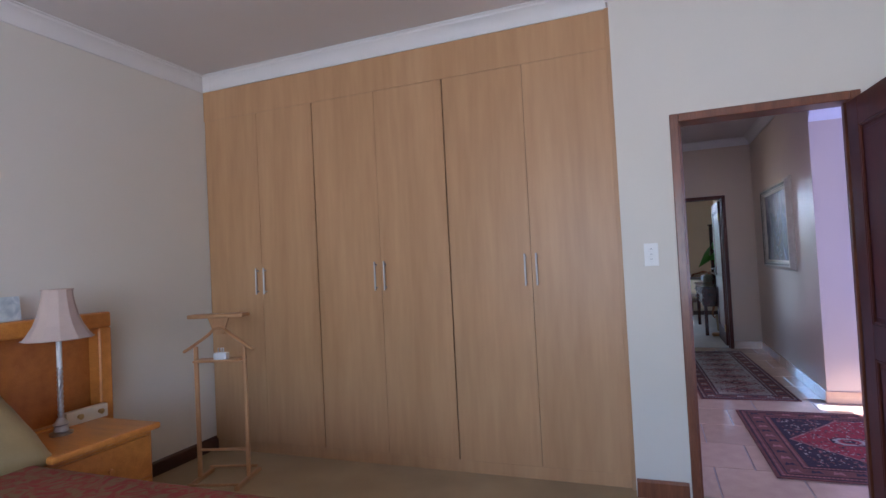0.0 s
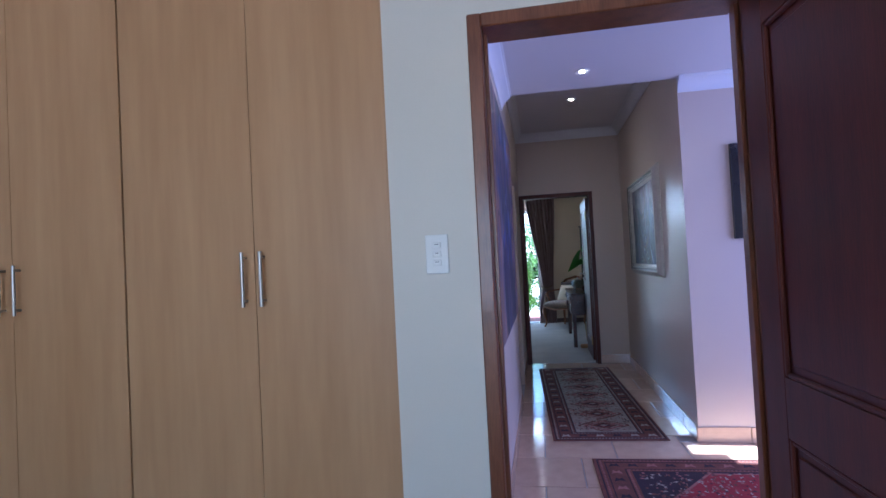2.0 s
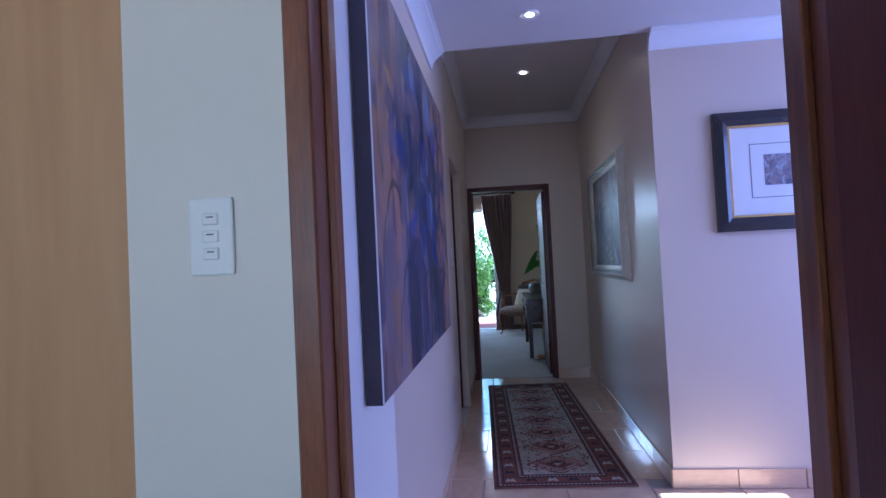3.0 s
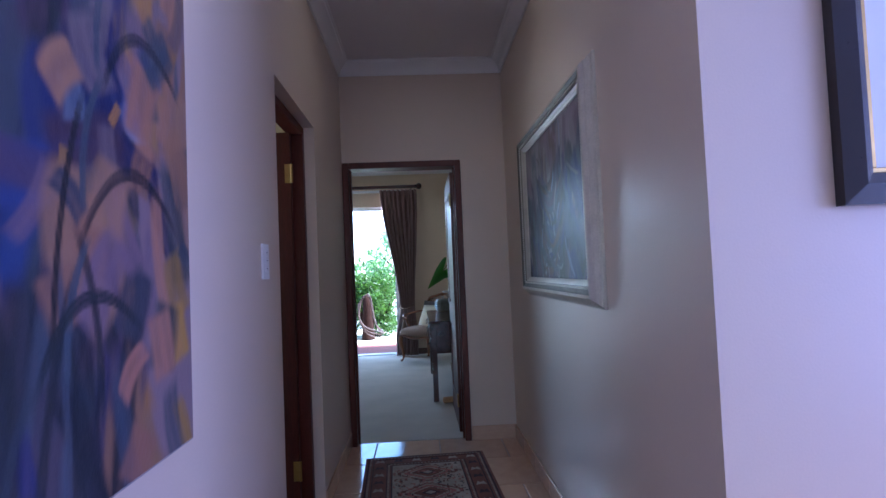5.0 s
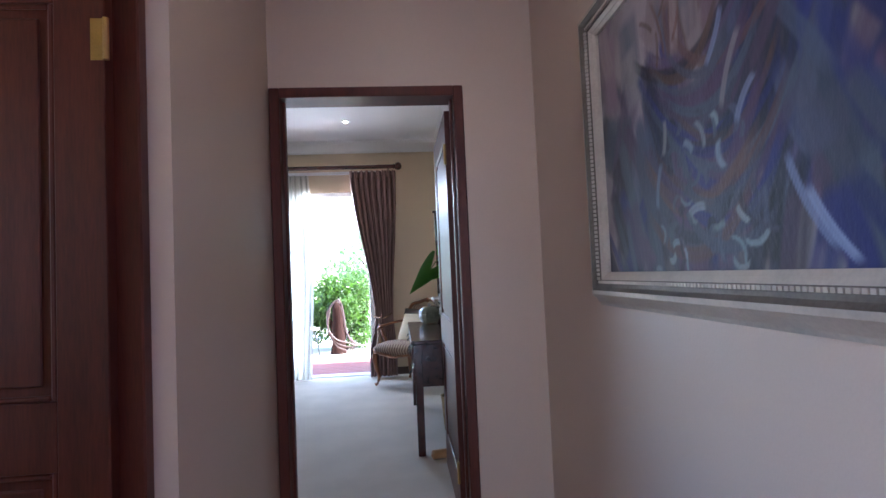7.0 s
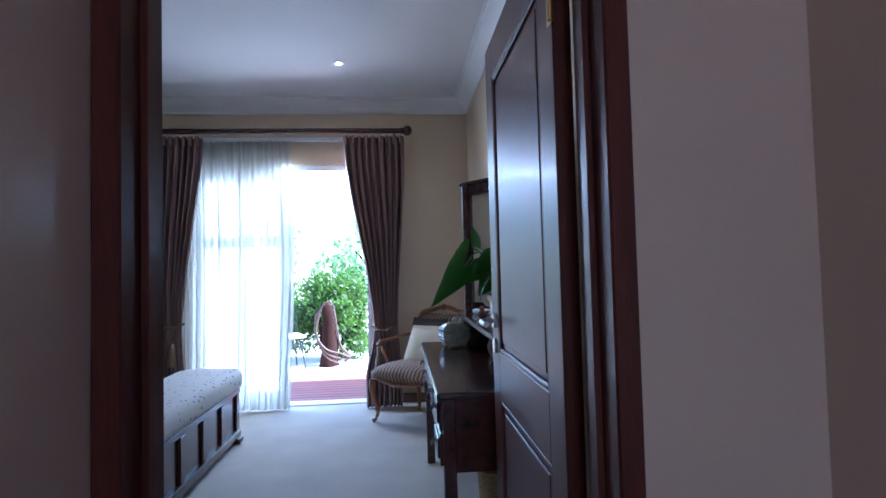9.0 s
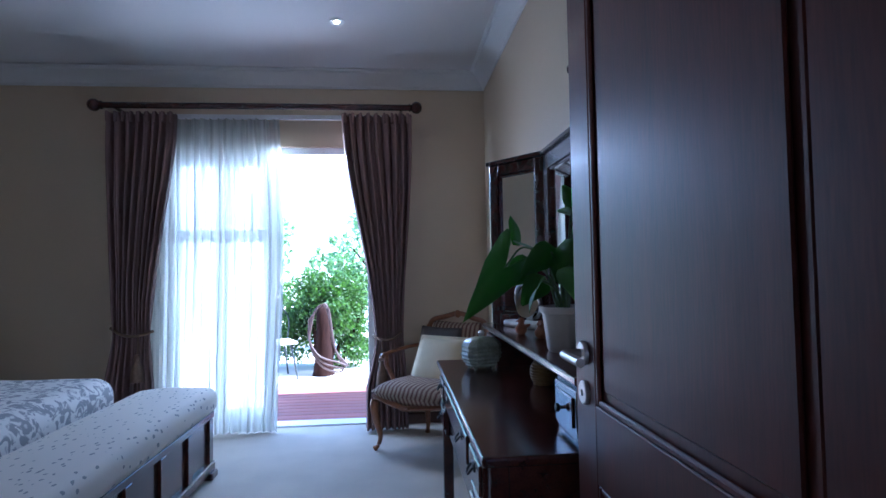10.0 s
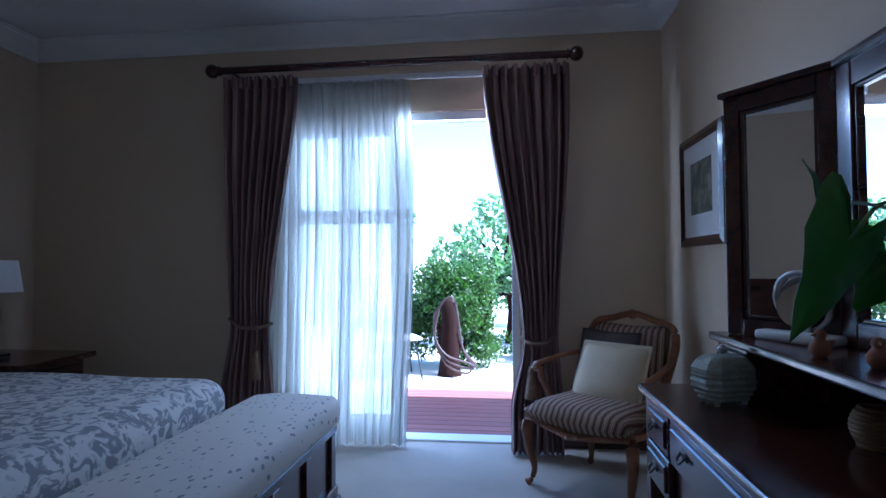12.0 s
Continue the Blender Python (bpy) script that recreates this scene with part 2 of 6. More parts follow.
M_SPRIG = sprig_mat("sprigged_cotton", (0.68, 0.64, 0.58), (0.27, 0.28, 0.28), 19, 0.20, stretch=(1.9, 1, 1))


def floral_mat(name, ground, ink, scale, lo, hi, warp=1.5):
    m = mat(name, ground, 0.85, 0.04, 8, 400, 0.3)
    n, lk = m.node_tree.nodes, m.node_tree.links
    nz, tc, r = n.new("ShaderNodeTexNoise"), n.new("ShaderNodeTexCoord"), ramp_nodes(m, [(lo, ink), (hi, ground)])
    nz.inputs["Scale"].default_value, nz.inputs["Detail"].default_value, nz.inputs["Distortion"].default_value = scale, 3, warp
    lk.new(tc.outputs["Object"], nz.inputs["Vector"])
    lk.new(nz.outputs[0], r.inputs[0])
    lk.new(r.outputs[0], base_of(m))
    return m


M_DUVET = floral_mat("floral_quilt", (0.70, 0.68, 0.64), (0.30, 0.30, 0.31), 17, 0.44, 0.52)
M_PAISLEY = floral_mat("paisley_cover", (0.27, 0.030, 0.025), (0.22, 0.13, 0.055), 11, 0.40, 0.58, 3.0)
M_CARDPIC = floral_mat("pale_card", (0.72, 0.76, 0.78), (0.45, 0.52, 0.58), 9, 0.4, 0.6)


def painted(name, stops, scale, stretch, distort, detail=6, mixin=None, rough=0.5):
    """Brushed oil paint: broad drawn-out strokes over a varied ground."""
    m = mat(name, (0.3, 0.3, 0.3), rough, 0.1, 10, 90, 0.5)
    n, lk = m.node_tree.nodes, m.node_tree.links
    tc, mp, nz, r = n.new("ShaderNodeTexCoord"), n.new("ShaderNodeMapping"), n.new("ShaderNodeTexNoise"), ramp_nodes(m, stops)
    mp.inputs["Scale"].default_value = stretch
    nz.inputs["Scale"].default_value, nz.inputs["Detail"].default_value, nz.inputs["Distortion"].default_value = scale, detail, distort
    lk.new(tc.outputs["Object"], mp.inputs[0])
    lk.new(mp.outputs[0], nz.inputs["Vector"])
    lk.new(nz.outputs[0], r.inputs[0])
    lk.new(r.outputs[0], base_of(m))
    return m




M_PRINT = painted("small_print", [(0.3, (0.10, 0.09, 0.14)), (0.5, (0.25, 0.20, 0.22)), (0.7, (0.38, 0.42, 0.50))], 30, (1, 1, 1), 1.0)
M_PRINT2 = painted("sepia_print", [(0.3, (0.05, 0.055, 0.04)), (0.5, (0.16, 0.16, 0.11)), (0.7, (0.36, 0.34, 0.25))], 12, (1, 1, 1), 0.6)


# ---- mesh helpers ----
def box(bm, x0, x1, y0, y1, z0, z1, bev=0.0, seg=1):
    a = bmesh.new()
    bmesh.ops.create_cube(a, size=1.0)
    for v in a.verts:
        v.co = Vector((x0 + (v.co.x + 0.5) * (x1 - x0), y0 + (v.co.y + 0.5) * (y1 - y0), z0 + (v.co.z + 0.5) * (z1 - z0)))
    if bev:
        bmesh.ops.bevel(a, geom=list(a.edges), offset=bev, segments=seg, affect="EDGES", profile=0.5)
    join(bm, a)
    return bm


def join(bm, a):
    me = bpy.data.meshes.new("tmp")
    a.to_mesh(me)
    a.free()
    bm.from_mesh(me)
    bpy.data.meshes.remove(me)


def lathe(bm, prof, seg=20, at=(0, 0, 0)):
    rings = []
    for r, z in prof:
        rings.append([bm.verts.new((at[0] + r * math.cos(2 * math.pi * k / seg), at[1] + r * math.sin(2 * math.pi * k / seg), at[2] + z)) for k in range(seg)])
    for a, b in zip(rings, rings[1:]):
        for k in range(seg):
            bm.faces.new((a[k], a[(k + 1) % seg], b[(k + 1) % seg], b[k]))
    for ring, flip in ((rings[0], True), (rings[-1], False)):
        bm.faces.new(ring[::-1] if flip else ring)
    return bm


def tube(bm, pts, radii, seg=8, flat=1.0):
    """A bent rod through pts; radii is one number or one for each point."""
    pts = [Vector(p) for p in pts]
    if not isinstance(radii, (list, tuple)):
        radii = [radii] * len(pts)
    rings = []
    for i, p in enumerate(pts):
        d = (pts[min(i + 1, len(pts) - 1)] - pts[max(i - 1, 0)]).normalized()
        u = d.cross(Vector((0, 0, 1)) if abs(d.z) < 0.9 else Vector((0, 1, 0))).normalized()
        v = d.cross(u)
        rings.append([bm.verts.new(p + radii[i] * (u * math.cos(2 * math.pi * k / seg) + flat * v * math.sin(2 * math.pi * k / seg))) for k in range(seg)])
    for a, b in zip(rings, rings[1:]):
        for k in range(seg):
            bm.faces.new((a[k], a[(k + 1) % seg], b[(k + 1) % seg], b[k]))
    bm.faces.new(rings[0][::-1])
    bm.faces.new(rings[-1])
    return bm


def spline(pts, n=6):
    """Catmull-Rom points through pts."""
    p = [Vector(q) for q in pts]
    p = [p[0] * 2 - p[1]] + p + [p[-1] * 2 - p[-2]]
    out = []
    for i in range(1, len(p) - 2):
        for k in range(n):
            t = k / n
            out.append(0.5 * ((2 * p[i]) + (p[i + 1] - p[i - 1]) * t + (2 * p[i - 1] - 5 * p[i] + 4 * p[i + 1] - p[i + 2]) * t * t + (3 * p[i] - p[i - 1] - 3 * p[i + 1] + p[i + 2]) * t ** 3))
    return out + [p[-2]]


def pillow(bm, w, d, h, n=14, power=2.6, flat=0.0):
    """A stuffed cushion, w by d, h thick, about the origin in the xy plane."""
    top, bot = {}, {}
    for i in range(n + 1):
        for j in range(n + 1):
            u, v = 2 * i / n - 1, 2 * j / n - 1
            s = ((1 - abs(u) ** power) * (1 - abs(v) ** power)) ** 0.5
            pinch = 1 - 0.05 * (1 - abs(u)) * abs(v) ** 3 - 0.05 * (1 - abs(v)) * abs(u) ** 3
            wob = 0.03 * h * noise.noise((u * 3, v * 3, w * 7))
            x, y = u * w / 2 * pinch, v * d / 2 * pinch
            top[i, j] = bm.verts.new((x, y, h / 2 * s + wob))
            bot[i, j] = top[i, j] if i in (0, n) or j in (0, n) else bm.verts.new((x, y, -h / 2 * s * (1 - flat)))
    for i in range(n):
        for j in range(n):
            bm.faces.new((top[i, j], top[i + 1, j], top[i + 1, j + 1], top[i, j + 1]))
            q = (bot[i, j + 1], bot[i + 1, j + 1], bot[i + 1, j], bot[i, j])
            if len(set(q)) == 4:
                bm.faces.new(q)
    return bm


def prism(bm, prof, a, b, out):
    """A profile of (away from the wall, height) run from a to b along a wall whose normal is out."""
    a, b, out = Vector(a), Vector(b), Vector(out)
    ra = [bm.verts.new(a + out * p + Vector((0, 0, z))) for p, z in prof]
    rb = [bm.verts.new(b + out * p + Vector((0, 0, z))) for p, z in prof]
    k = len(prof)
    for i in range(k):
        bm.faces.new((ra[i], ra[(i + 1) % k], rb[(i + 1) % k], rb[i]))
    bm.faces.new(ra[::-1])
    bm.faces.new(rb)
    return bm


def link(name, bm, material, smooth=None):
    bmesh.ops.recalc_face_normals(bm, faces=list(bm.faces))
    me = bpy.data.meshes.new(name)
    bm.to_mesh(me)
    bm.free()
    for m in (material if isinstance(material, (list, tuple)) else [material]):
        me.materials.append(m)
    if smooth:
        me.shade_smooth()
        if smooth < 179:
            me.set_sharp_from_angle(angle=radians(smooth))
    return new(name, me)


def part(name, bm, material, parent, label="", smooth=None, at=None):
    ob = link(name, bm, material, smooth)
    ob.parent = parent
    if at is not None:
        ob.matrix_basis = at
    return tagged(ob, label)


def thing(name, place, label, category, group="", kind=""):
    ob = new(name)
    ob.empty_display_size = 0.1
    ob.matrix_world = place
    return tagged(ob, label, category, group, kind)


def structure(name, bm, material, label="", category="", smooth=None):
    return tagged(link(name, bm, material, smooth), label, category, kind="structure")


B = bmesh.new

# ---- plan, in metres ----
LX, RX = 0.577, 1.793          # the corridor's side walls
WARD, FRONT = 2.91, 2.82       # wardrobe doors, bedroom wall
HY = 5.05                      # the hall's north wall
END = 7.84                     # the corridor's end wall
CEIL, LOW = 2.88, 2.49         # rooms and corridor, hall
BX0, BX1, BY = -2.80, 1.74, 12.10


def walls():
    b = B()
    box(b, -2.74, 0.33, 3.56, 3.68, 0, CEIL)
    box(b, 0.33, LX, FRONT, 3.68, 0, CEIL)
    box(b, LX, 0.628, FRONT, 2.95, 0, CEIL)
    box(b, 0.628, 1.46, FRONT, 2.95, 2.08, CEIL)
    box(b, 1.46, 4.5, FRONT, 2.95, 0, CEIL)
    structure("wall_wardrobe_side", b, M_WALL1, "cream painted bedroom wall with a doorway", "wall")
    b = B()
    box(b, -2.86, -2.74, -3.12, 3.68, 0, CEIL)
    structure("wall_bedroom_west", b, M_WALL1, "plain cream painted bedroom wall behind the bed", "wall")
    b = B()
    box(b, 2.6, 2.72, -3.12, FRONT, 0, CEIL)
    structure("wall_bedroom_east", b, M_WALL1, "plain cream painted bedroom wall", "wall")
    b = B()
    box(b, -2.74, -1.3, -3.12, -3.0, 0, CEIL)
    box(b, 1.7, 2.6, -3.12, -3.0, 0, CEIL)
    box(b, -1.3, 1.7, -3.12, -3.0, 0, 0.65)
    box(b, -1.3, 1.7, -3.12, -3.0, 2.25, CEIL)
    structure("wall_bedroom_south", b, M_WALL1, "cream painted wall with a wide window opening", "wall")
    b = B()
    box(b, LX - 0.12, LX, 3.68, 5.985, 0, CEIL)
    box(b, LX - 0.12, LX, 5.985, 6.79, 2.065, CEIL)
    box(b, LX - 0.12, LX, 6.79, END, 0, CEIL)
    structure("wall_corridor_west", b, M_WALL, "taupe satin painted corridor wall with a doorway", "wall")
    b = B()
    box(b, RX, 1.90, HY, END, 0, CEIL)
    box(b, 1.90, 4.5, HY, 5.17, 0, CEIL)
    structure("wall_corridor_east", b, M_WALL, "taupe satin painted corridor wall turning a corner", "wall")
    b = B()
    box(b, 4.5, 4.62, 2.82, 3.05, 0, LOW)
    box(b, 4.5, 4.62, 4.75, 5.17, 0, LOW)
    box(b, 4.5, 4.62, 3.05, 4.75, 2.3, LOW)
    # Added panel closes the niche behind, to keep the sun out.
    box(b, 4.62, 4.70, 2.95, 4.85, 0, LOW)
    structure("wall_hall_east", b, M_WALL, "taupe painted wall with an unseen blind niche for a lamp", "wall")
    b = B()
    box(b, BX0, LX, END, 7.98, 0, CEIL)
    box(b, LX, 1.46, END, 7.98, 2.08, CEIL)
    box(b, 1.46, 1.90, END, 7.98, 0, CEIL)
    structure("wall_corridor_end", b, M_WALL, "taupe painted end wall with a doorway", "wall")
    b = B()
    box(b, BX1, 1.90, 7.98, BY, 0, CEIL)
    structure("wall_guest_east", b, M_WALL2, "plain cream painted guest bedroom wall", "wall")
    b = B()
    box(b, BX0 - 0.12, BX0, END, BY + 0.22, 0, CEIL)
    structure("wall_guest_west", b, M_WALL2, "plain cream painted guest bedroom wall", "wall")
    b = B()
    box(b, BX0, -0.88, BY, BY + 0.22, 0, CEIL)
    box(b, 0.80, 1.90, BY, BY + 0.22, 0, CEIL)
    box(b, -0.88, 0.80, BY, BY + 0.22, 2.27, CEIL)
    structure("wall_guest_north", b, M_WALL2, "cream painted wall with a tall garden door opening", "wall")
    b = B()
    box(b, -1.5, LX - 0.12, 7.5, 7.62, 0, CEIL)
    box(b, -1.5, LX - 0.12, 5.2, 5.32, 0, CEIL)
    # The west side, out of view, leaves a hole made for the fill lamp.
    box(b, -1.62, -1.5, 5.2, 5.9, 0, CEIL)
    box(b, -1.62, -1.5, 6.9, 7.62, 0, CEIL)
    box(b, -1.62, -1.5, 5.9, 6.9, 0, 0.95)
    box(b, -1.62, -1.5, 5.9, 6.9, 2.05, CEIL)
    structure("wall_side_room", b, M_WALL3, "pale yellow painted walls of a side room", "wall")


def floors():
    b = B()
    box(b, -2.86, 2.72, -3.12, 2.90, -0.15, 0.0)
    box(b, -2.86, LX - 0.1, 2.90, 3.68, -0.15, 0.0)
    structure("floor_bedroom", b, M_CARPET1, "tan wall-to-wall bedroom carpet", "carpet")
    b = B()
    box(b, LX - 0.1, 4.62, 2.90, 5.17, -0.15, -0.004)
    box(b, LX - 0.1, 1.90, 5.17, 7.91, -0.15, -0.004)
    hall = structure("floor_hall", b, M_GROUT, "terracotta tiled hall floor with grey grout", "tiled floor")
    b = B()
    box(b, -1.62, LX - 0.12, 5.2, 7.62, -0.15, 0.0)
    structure("floor_side_room", b, M_CARPET1, "tan carpet in a side room", "carpet")
    b = B()
    box(b, BX0 - 0.12, 1.90, 7.91, BY + 0.03, -0.15, 0.004)
    structure("floor_guest", b, M_CARPET, "pale beige guest bedroom carpet", "carpet")
    return hall


def ceilings():
    b = B()
    box(b, -2.86, 2.72, -3.12, 3.68, CEIL, CEIL + 0.15)
    structure("ceiling_bedroom", b, M_CEIL, "white plastered bedroom ceiling", "ceiling")
    b = B()
    box(b, LX, 3.35, 2.95, HY, LOW, LOW + 0.06)
    # These pieces leave an unseen slot, placed to cast the floor's sun patch.
    box(b, 3.35, 3.55, 2.95, 4.64, LOW, LOW + 0.06)
    box(b, 3.55, 4.62, 2.95, 4.46, LOW, LOW + 0.06)
    box(b, 3.35, 4.62, 4.80, HY, LOW, LOW + 0.06)
    box(b, 4.0, 4.62, 4.46, 4.80, LOW, LOW + 0.06)
    box(b, LX, RX, HY - 0.08, HY, LOW + 0.06, CEIL)
    box(b, LX, 3.2, 2.95, HY - 0.08, CEIL - 0.05, CEIL)
    structure("ceiling_hall", b, M_CEIL, "lowered white hall ceiling with an unseen slot added for the sun", "ceiling")
    b = B()
    box(b, LX - 0.12, 1.90, HY, 7.98, CEIL - 0.05, CEIL + 0.1)
    structure("ceiling_corridor", b, M_CEIL, "white corridor ceiling", "ceiling")
    b = B()
    box(b, BX0 - 0.12, 1.90, 7.98, BY + 0.22, CEIL, CEIL + 0.15)
    structure("ceiling_guest", b, M_CEIL, "white guest bedroom ceiling", "ceiling")
    b = B()
    box(b, -1.62, LX - 0.12, 5.2, 7.62, CEIL - 0.1, CEIL + 0.05)
    structure("ceiling_side_room", b, M_CEIL, "white side room ceiling", "ceiling")


def cornice(name, runs, top, h, d, label):
    prof = [(0, -h), (0.012, -h), (0.016, -h * 0.82), (d * 0.22, -h * 0.74), (d * 0.34, -h * 0.52), (d * 0.62, -h * 0.30), (d * 0.80, -h * 0.22), (d * 0.84, -h * 0.1), (d, -h * 0.06), (d, -0.001), (0, -0.001)]
    b = B()
    for x0, y0, x1, y1, nx, ny in runs:
        prism(b, prof, (x0, y0, top), (x1, y1, top), (nx, ny, 0))
    structure(name, b, M_CORN, label, "cornice", smooth=25)


walls()
hall_floor = floors()
ceilings()
cornice("trim_cornice_bedroom", [(-2.74, -3, -2.74, WARD, 1, 0), (-2.74, WARD, 0.33, WARD, 0, -1), (0.33, FRONT, 2.6, FRONT, 0, -1), (2.6, FRONT, 2.6, -3, -1, 0), (0.33, FRONT, 0.33, WARD, -1, 0)], CEIL, 0.105, 0.085, "white moulded plaster cornice in the bedroom")
cornice("trim_cornice_hall", [(LX, 2.95, LX, HY, 1, 0), (RX, HY, 4.5, HY, 0, -1), (LX, 2.95, 4.5, 2.95, 0, 1)], LOW, 0.10, 0.085, "white moulded plaster cornice in the hall")
cornice("trim_cornice_corridor", [(LX, END, RX, END, 0, -1), (LX, HY, LX, END, 1, 0), (RX, HY, RX, END, -1, 0)], CEIL - 0.05, 0.10, 0.08, "white moulded plaster cornice round the corridor")
cornice("trim_cornice_guest", [(BX0, BY, BX1, BY, 0, -1), (BX1, 7.98, BX1, BY, -1, 0), (BX0, 7.98, BX0, BY, 1, 0), (BX0, 7.98, BX1, 7.98, 0, 1)], CEIL, 0.13, 0.13, "white coved plaster cornice in the guest bedroom")


def skirting(name, runs, material, label, h=0.09):
    b = B()
    for x0, y0, x1, y1, nx, ny in runs:
        prism(b, [(0, 0.002), (0.016, 0.002), (0.016, h - 0.014), (0.008, h), (0, h)], (x0, y0, 0), (x1, y1, 0), (nx, ny, 0))
    structure(name, b, material, label, "skirting board")


skirting("baseboard_bedroom", [(-2.74, -3, -2.74, 2.95, 1, 0)], M_SKIRT, "dark stained wooden skirting board", 0.10)
skirting("baseboard_door", [(0.335, FRONT, 0.60, FRONT, 0, -1), (1.53, FRONT, 2.6, FRONT, 0, -1)], M_FRAME, "varnished wooden skirting board beside the door", 0.10)
skirting("baseboard_guest", [(BX0, BY, -0.95, BY, 0, -1), (0.86, BY, BX1, BY, 0, -1), (BX1, 8.05, BX1, BY, -1, 0), (BX0, 7.98, BX0, BY, 1, 0)], M_SKIRT, "dark wooden skirting in the guest bedroom", 0.09)


# ---- doors ----
def door_frame(name, x0, x1, y0, y1, top, axis, label, wood=None):
    """A wooden lining with stop and flat face; axis: 'y' for a wall across y."""
    t = thing(name, pose(0, 0, 0), label, "door frame", kind="structure")
    w = 0.045
    wood = wood or M_FRAME
    if axis == "y":
        for a, c in ((x0, x0 + w), (x1 - w, x1)):
            part("jamb", box(B(), a, c, y0, y1, 0, top, 0.004), wood, t)
        part("head", box(B(), x0 + w, x1 - w, y0, y1, top - w, top, 0.004), wood, t)
        m = (y0 + y1) / 2
        for a, c in ((x0 + w, x0 + w + 0.013), (x1 - w - 0.013, x1 - w)):
            part("stop", box(B(), a, c, m - 0.012, m + 0.022, 0, top - w, 0.002), wood, t)
    else:
        for a, c in ((y0, y0 + w), (y1 - w, y1)):
            part("jamb", box(B(), x0, x1, a, c, 0, top, 0.004), wood, t)
        part("head", box(B(), x0, x1, y0 + w, y1 - w, top - w, top, 0.004), wood, t)
    return t


def lever(parent, x, side, s):
    """A lever on a round rose, with a round keyhole rose below."""
    b = B()
    lathe(b, [(0.0, 0), (0.026, 0), (0.026, 0.006), (0.023, 0.010), (0.0, 0.010)], 20)
    h = part("handle_rose", b, M_CHROME, parent, "round steel rose", 40, pose(x, side * 0.02, 1.06, -90 * side))
    b = B()
    tube(b, spline([(0, 0, 0.0), (0, 0, 0.035), (s * 0.012, 0, 0.05), (s * 0.05, 0, 0.052), (s * 0.12, 0.0, 0.052)], 5), 0.0095, 12)
    part("lever", b, M_CHROME, h, "brushed steel lever", 60)
    b = B()
    lathe(b, [(0.0, 0), (0.026, 0), (0.026, 0.006), (0.023, 0.009), (0.008, 0.009), (0.007, 0.004), (0.0, 0.004)], 20)
    part("keyhole_rose", b, M_CHROME, parent, "round steel keyhole rose", 40, pose(x, side * 0.02, 0.975, -90 * side))


def door_leaf(name, place, w, label, top=2.02, levers=True):
    """A panelled leaf; local x from the hinge, y its thickness."""
    t = thing(name, place, label, "door")
    st, mid0, mid1 = 0.115, 0.80, 0.96
    b = B()
    for x0, x1, z0, z1 in ((0, st, 0.01, top), (w - st, w, 0.01, top), (st, w - st, 0.01, 0.22), (st, w - st, mid0, mid1), (st, w - st, top - 0.13, top)):
        box(b, x0, x1, -0.02, 0.02, z0, z1, 0.002)
    part("leaf_frame", b, M_MAHOG, t, "mahogany stiles and rails")
    for z0, z1 in ((0.22, mid0), (mid1, top - 0.13)):
        b = B()
        box(b, st, w - st, -0.008, 0.008, z0, z1)
        for s in (-1, 1):
            for q0, q1, d in ((0.035, 0.0, 0.015),):
                box(b, st + q0, w - st - q0, min(s * 0.008, s * d), max(s * 0.008, s * d), z0 + q0, z1 - q0, 0.003)
        part("panel", b, M_MAHOG, t, "raised and fielded panel")
        b = B()
        for s in (-1, 1):
            for a0, a1, c0, c1 in ((st, st + 0.014, z0, z1), (w - st - 0.014, w - st, z0, z1), (st + 0.014, w - st - 0.014, z0, z0 + 0.014), (st + 0.014, w - st - 0.014, z1 - 0.014, z1)):
                box(b, a0, a1, min(s * 0.008, s * 0.019), max(s * 0.008, s * 0.019), c0, c1, 0.004)
        part("moulding", b, M_MAHOG, t)
    if levers:
        for s in (-1, 1):
            lever(t, w - 0.06, s, -1)
    for z in (0.25, 1.80):
        b = B()
        tube(b, [(-0.006, 0.024, z - 0.05), (-0.006, 0.024, z + 0.05)], 0.007, 10)
        box(b, -0.004, 0.03, 0.0205, 0.0225, z - 0.05, z + 0.05)
        part("hinge", b, M_BRASS, t, "brass butt hinge")
    return t


door_frame("door_frame_1", 0.612, 1.475, 2.81, 2.955, 2.085, "y", "reddish varnished wooden bedroom door frame")
door_frame("door_frame_2", LX + 0.003, 1.458, 7.828, 7.985, 2.078, "y", "dark reddish wooden door frame at the corridor's end", M_MAHOG)
door_frame("door_frame_3", LX - 0.135, LX - 0.055, 5.987, 6.788, 2.062, "x", "dark reddish wooden door frame set back in the wall", M_MAHOG)
door_leaf("door_1", pose(1.425, 2.79, 0, 0, 0, -87), 0.80, "open dark mahogany panelled bedroom door with steel lever")
door_leaf("door_2", pose(1.405, 8.03, 0, 0, 0, 90), 0.83, "open dark mahogany panelled guest room door with steel lever")
door_leaf("door_3", pose(LX - 0.113, 6.722, 0, 0, 0, 180), 0.69, "half-open dark mahogany panelled door to a side room")


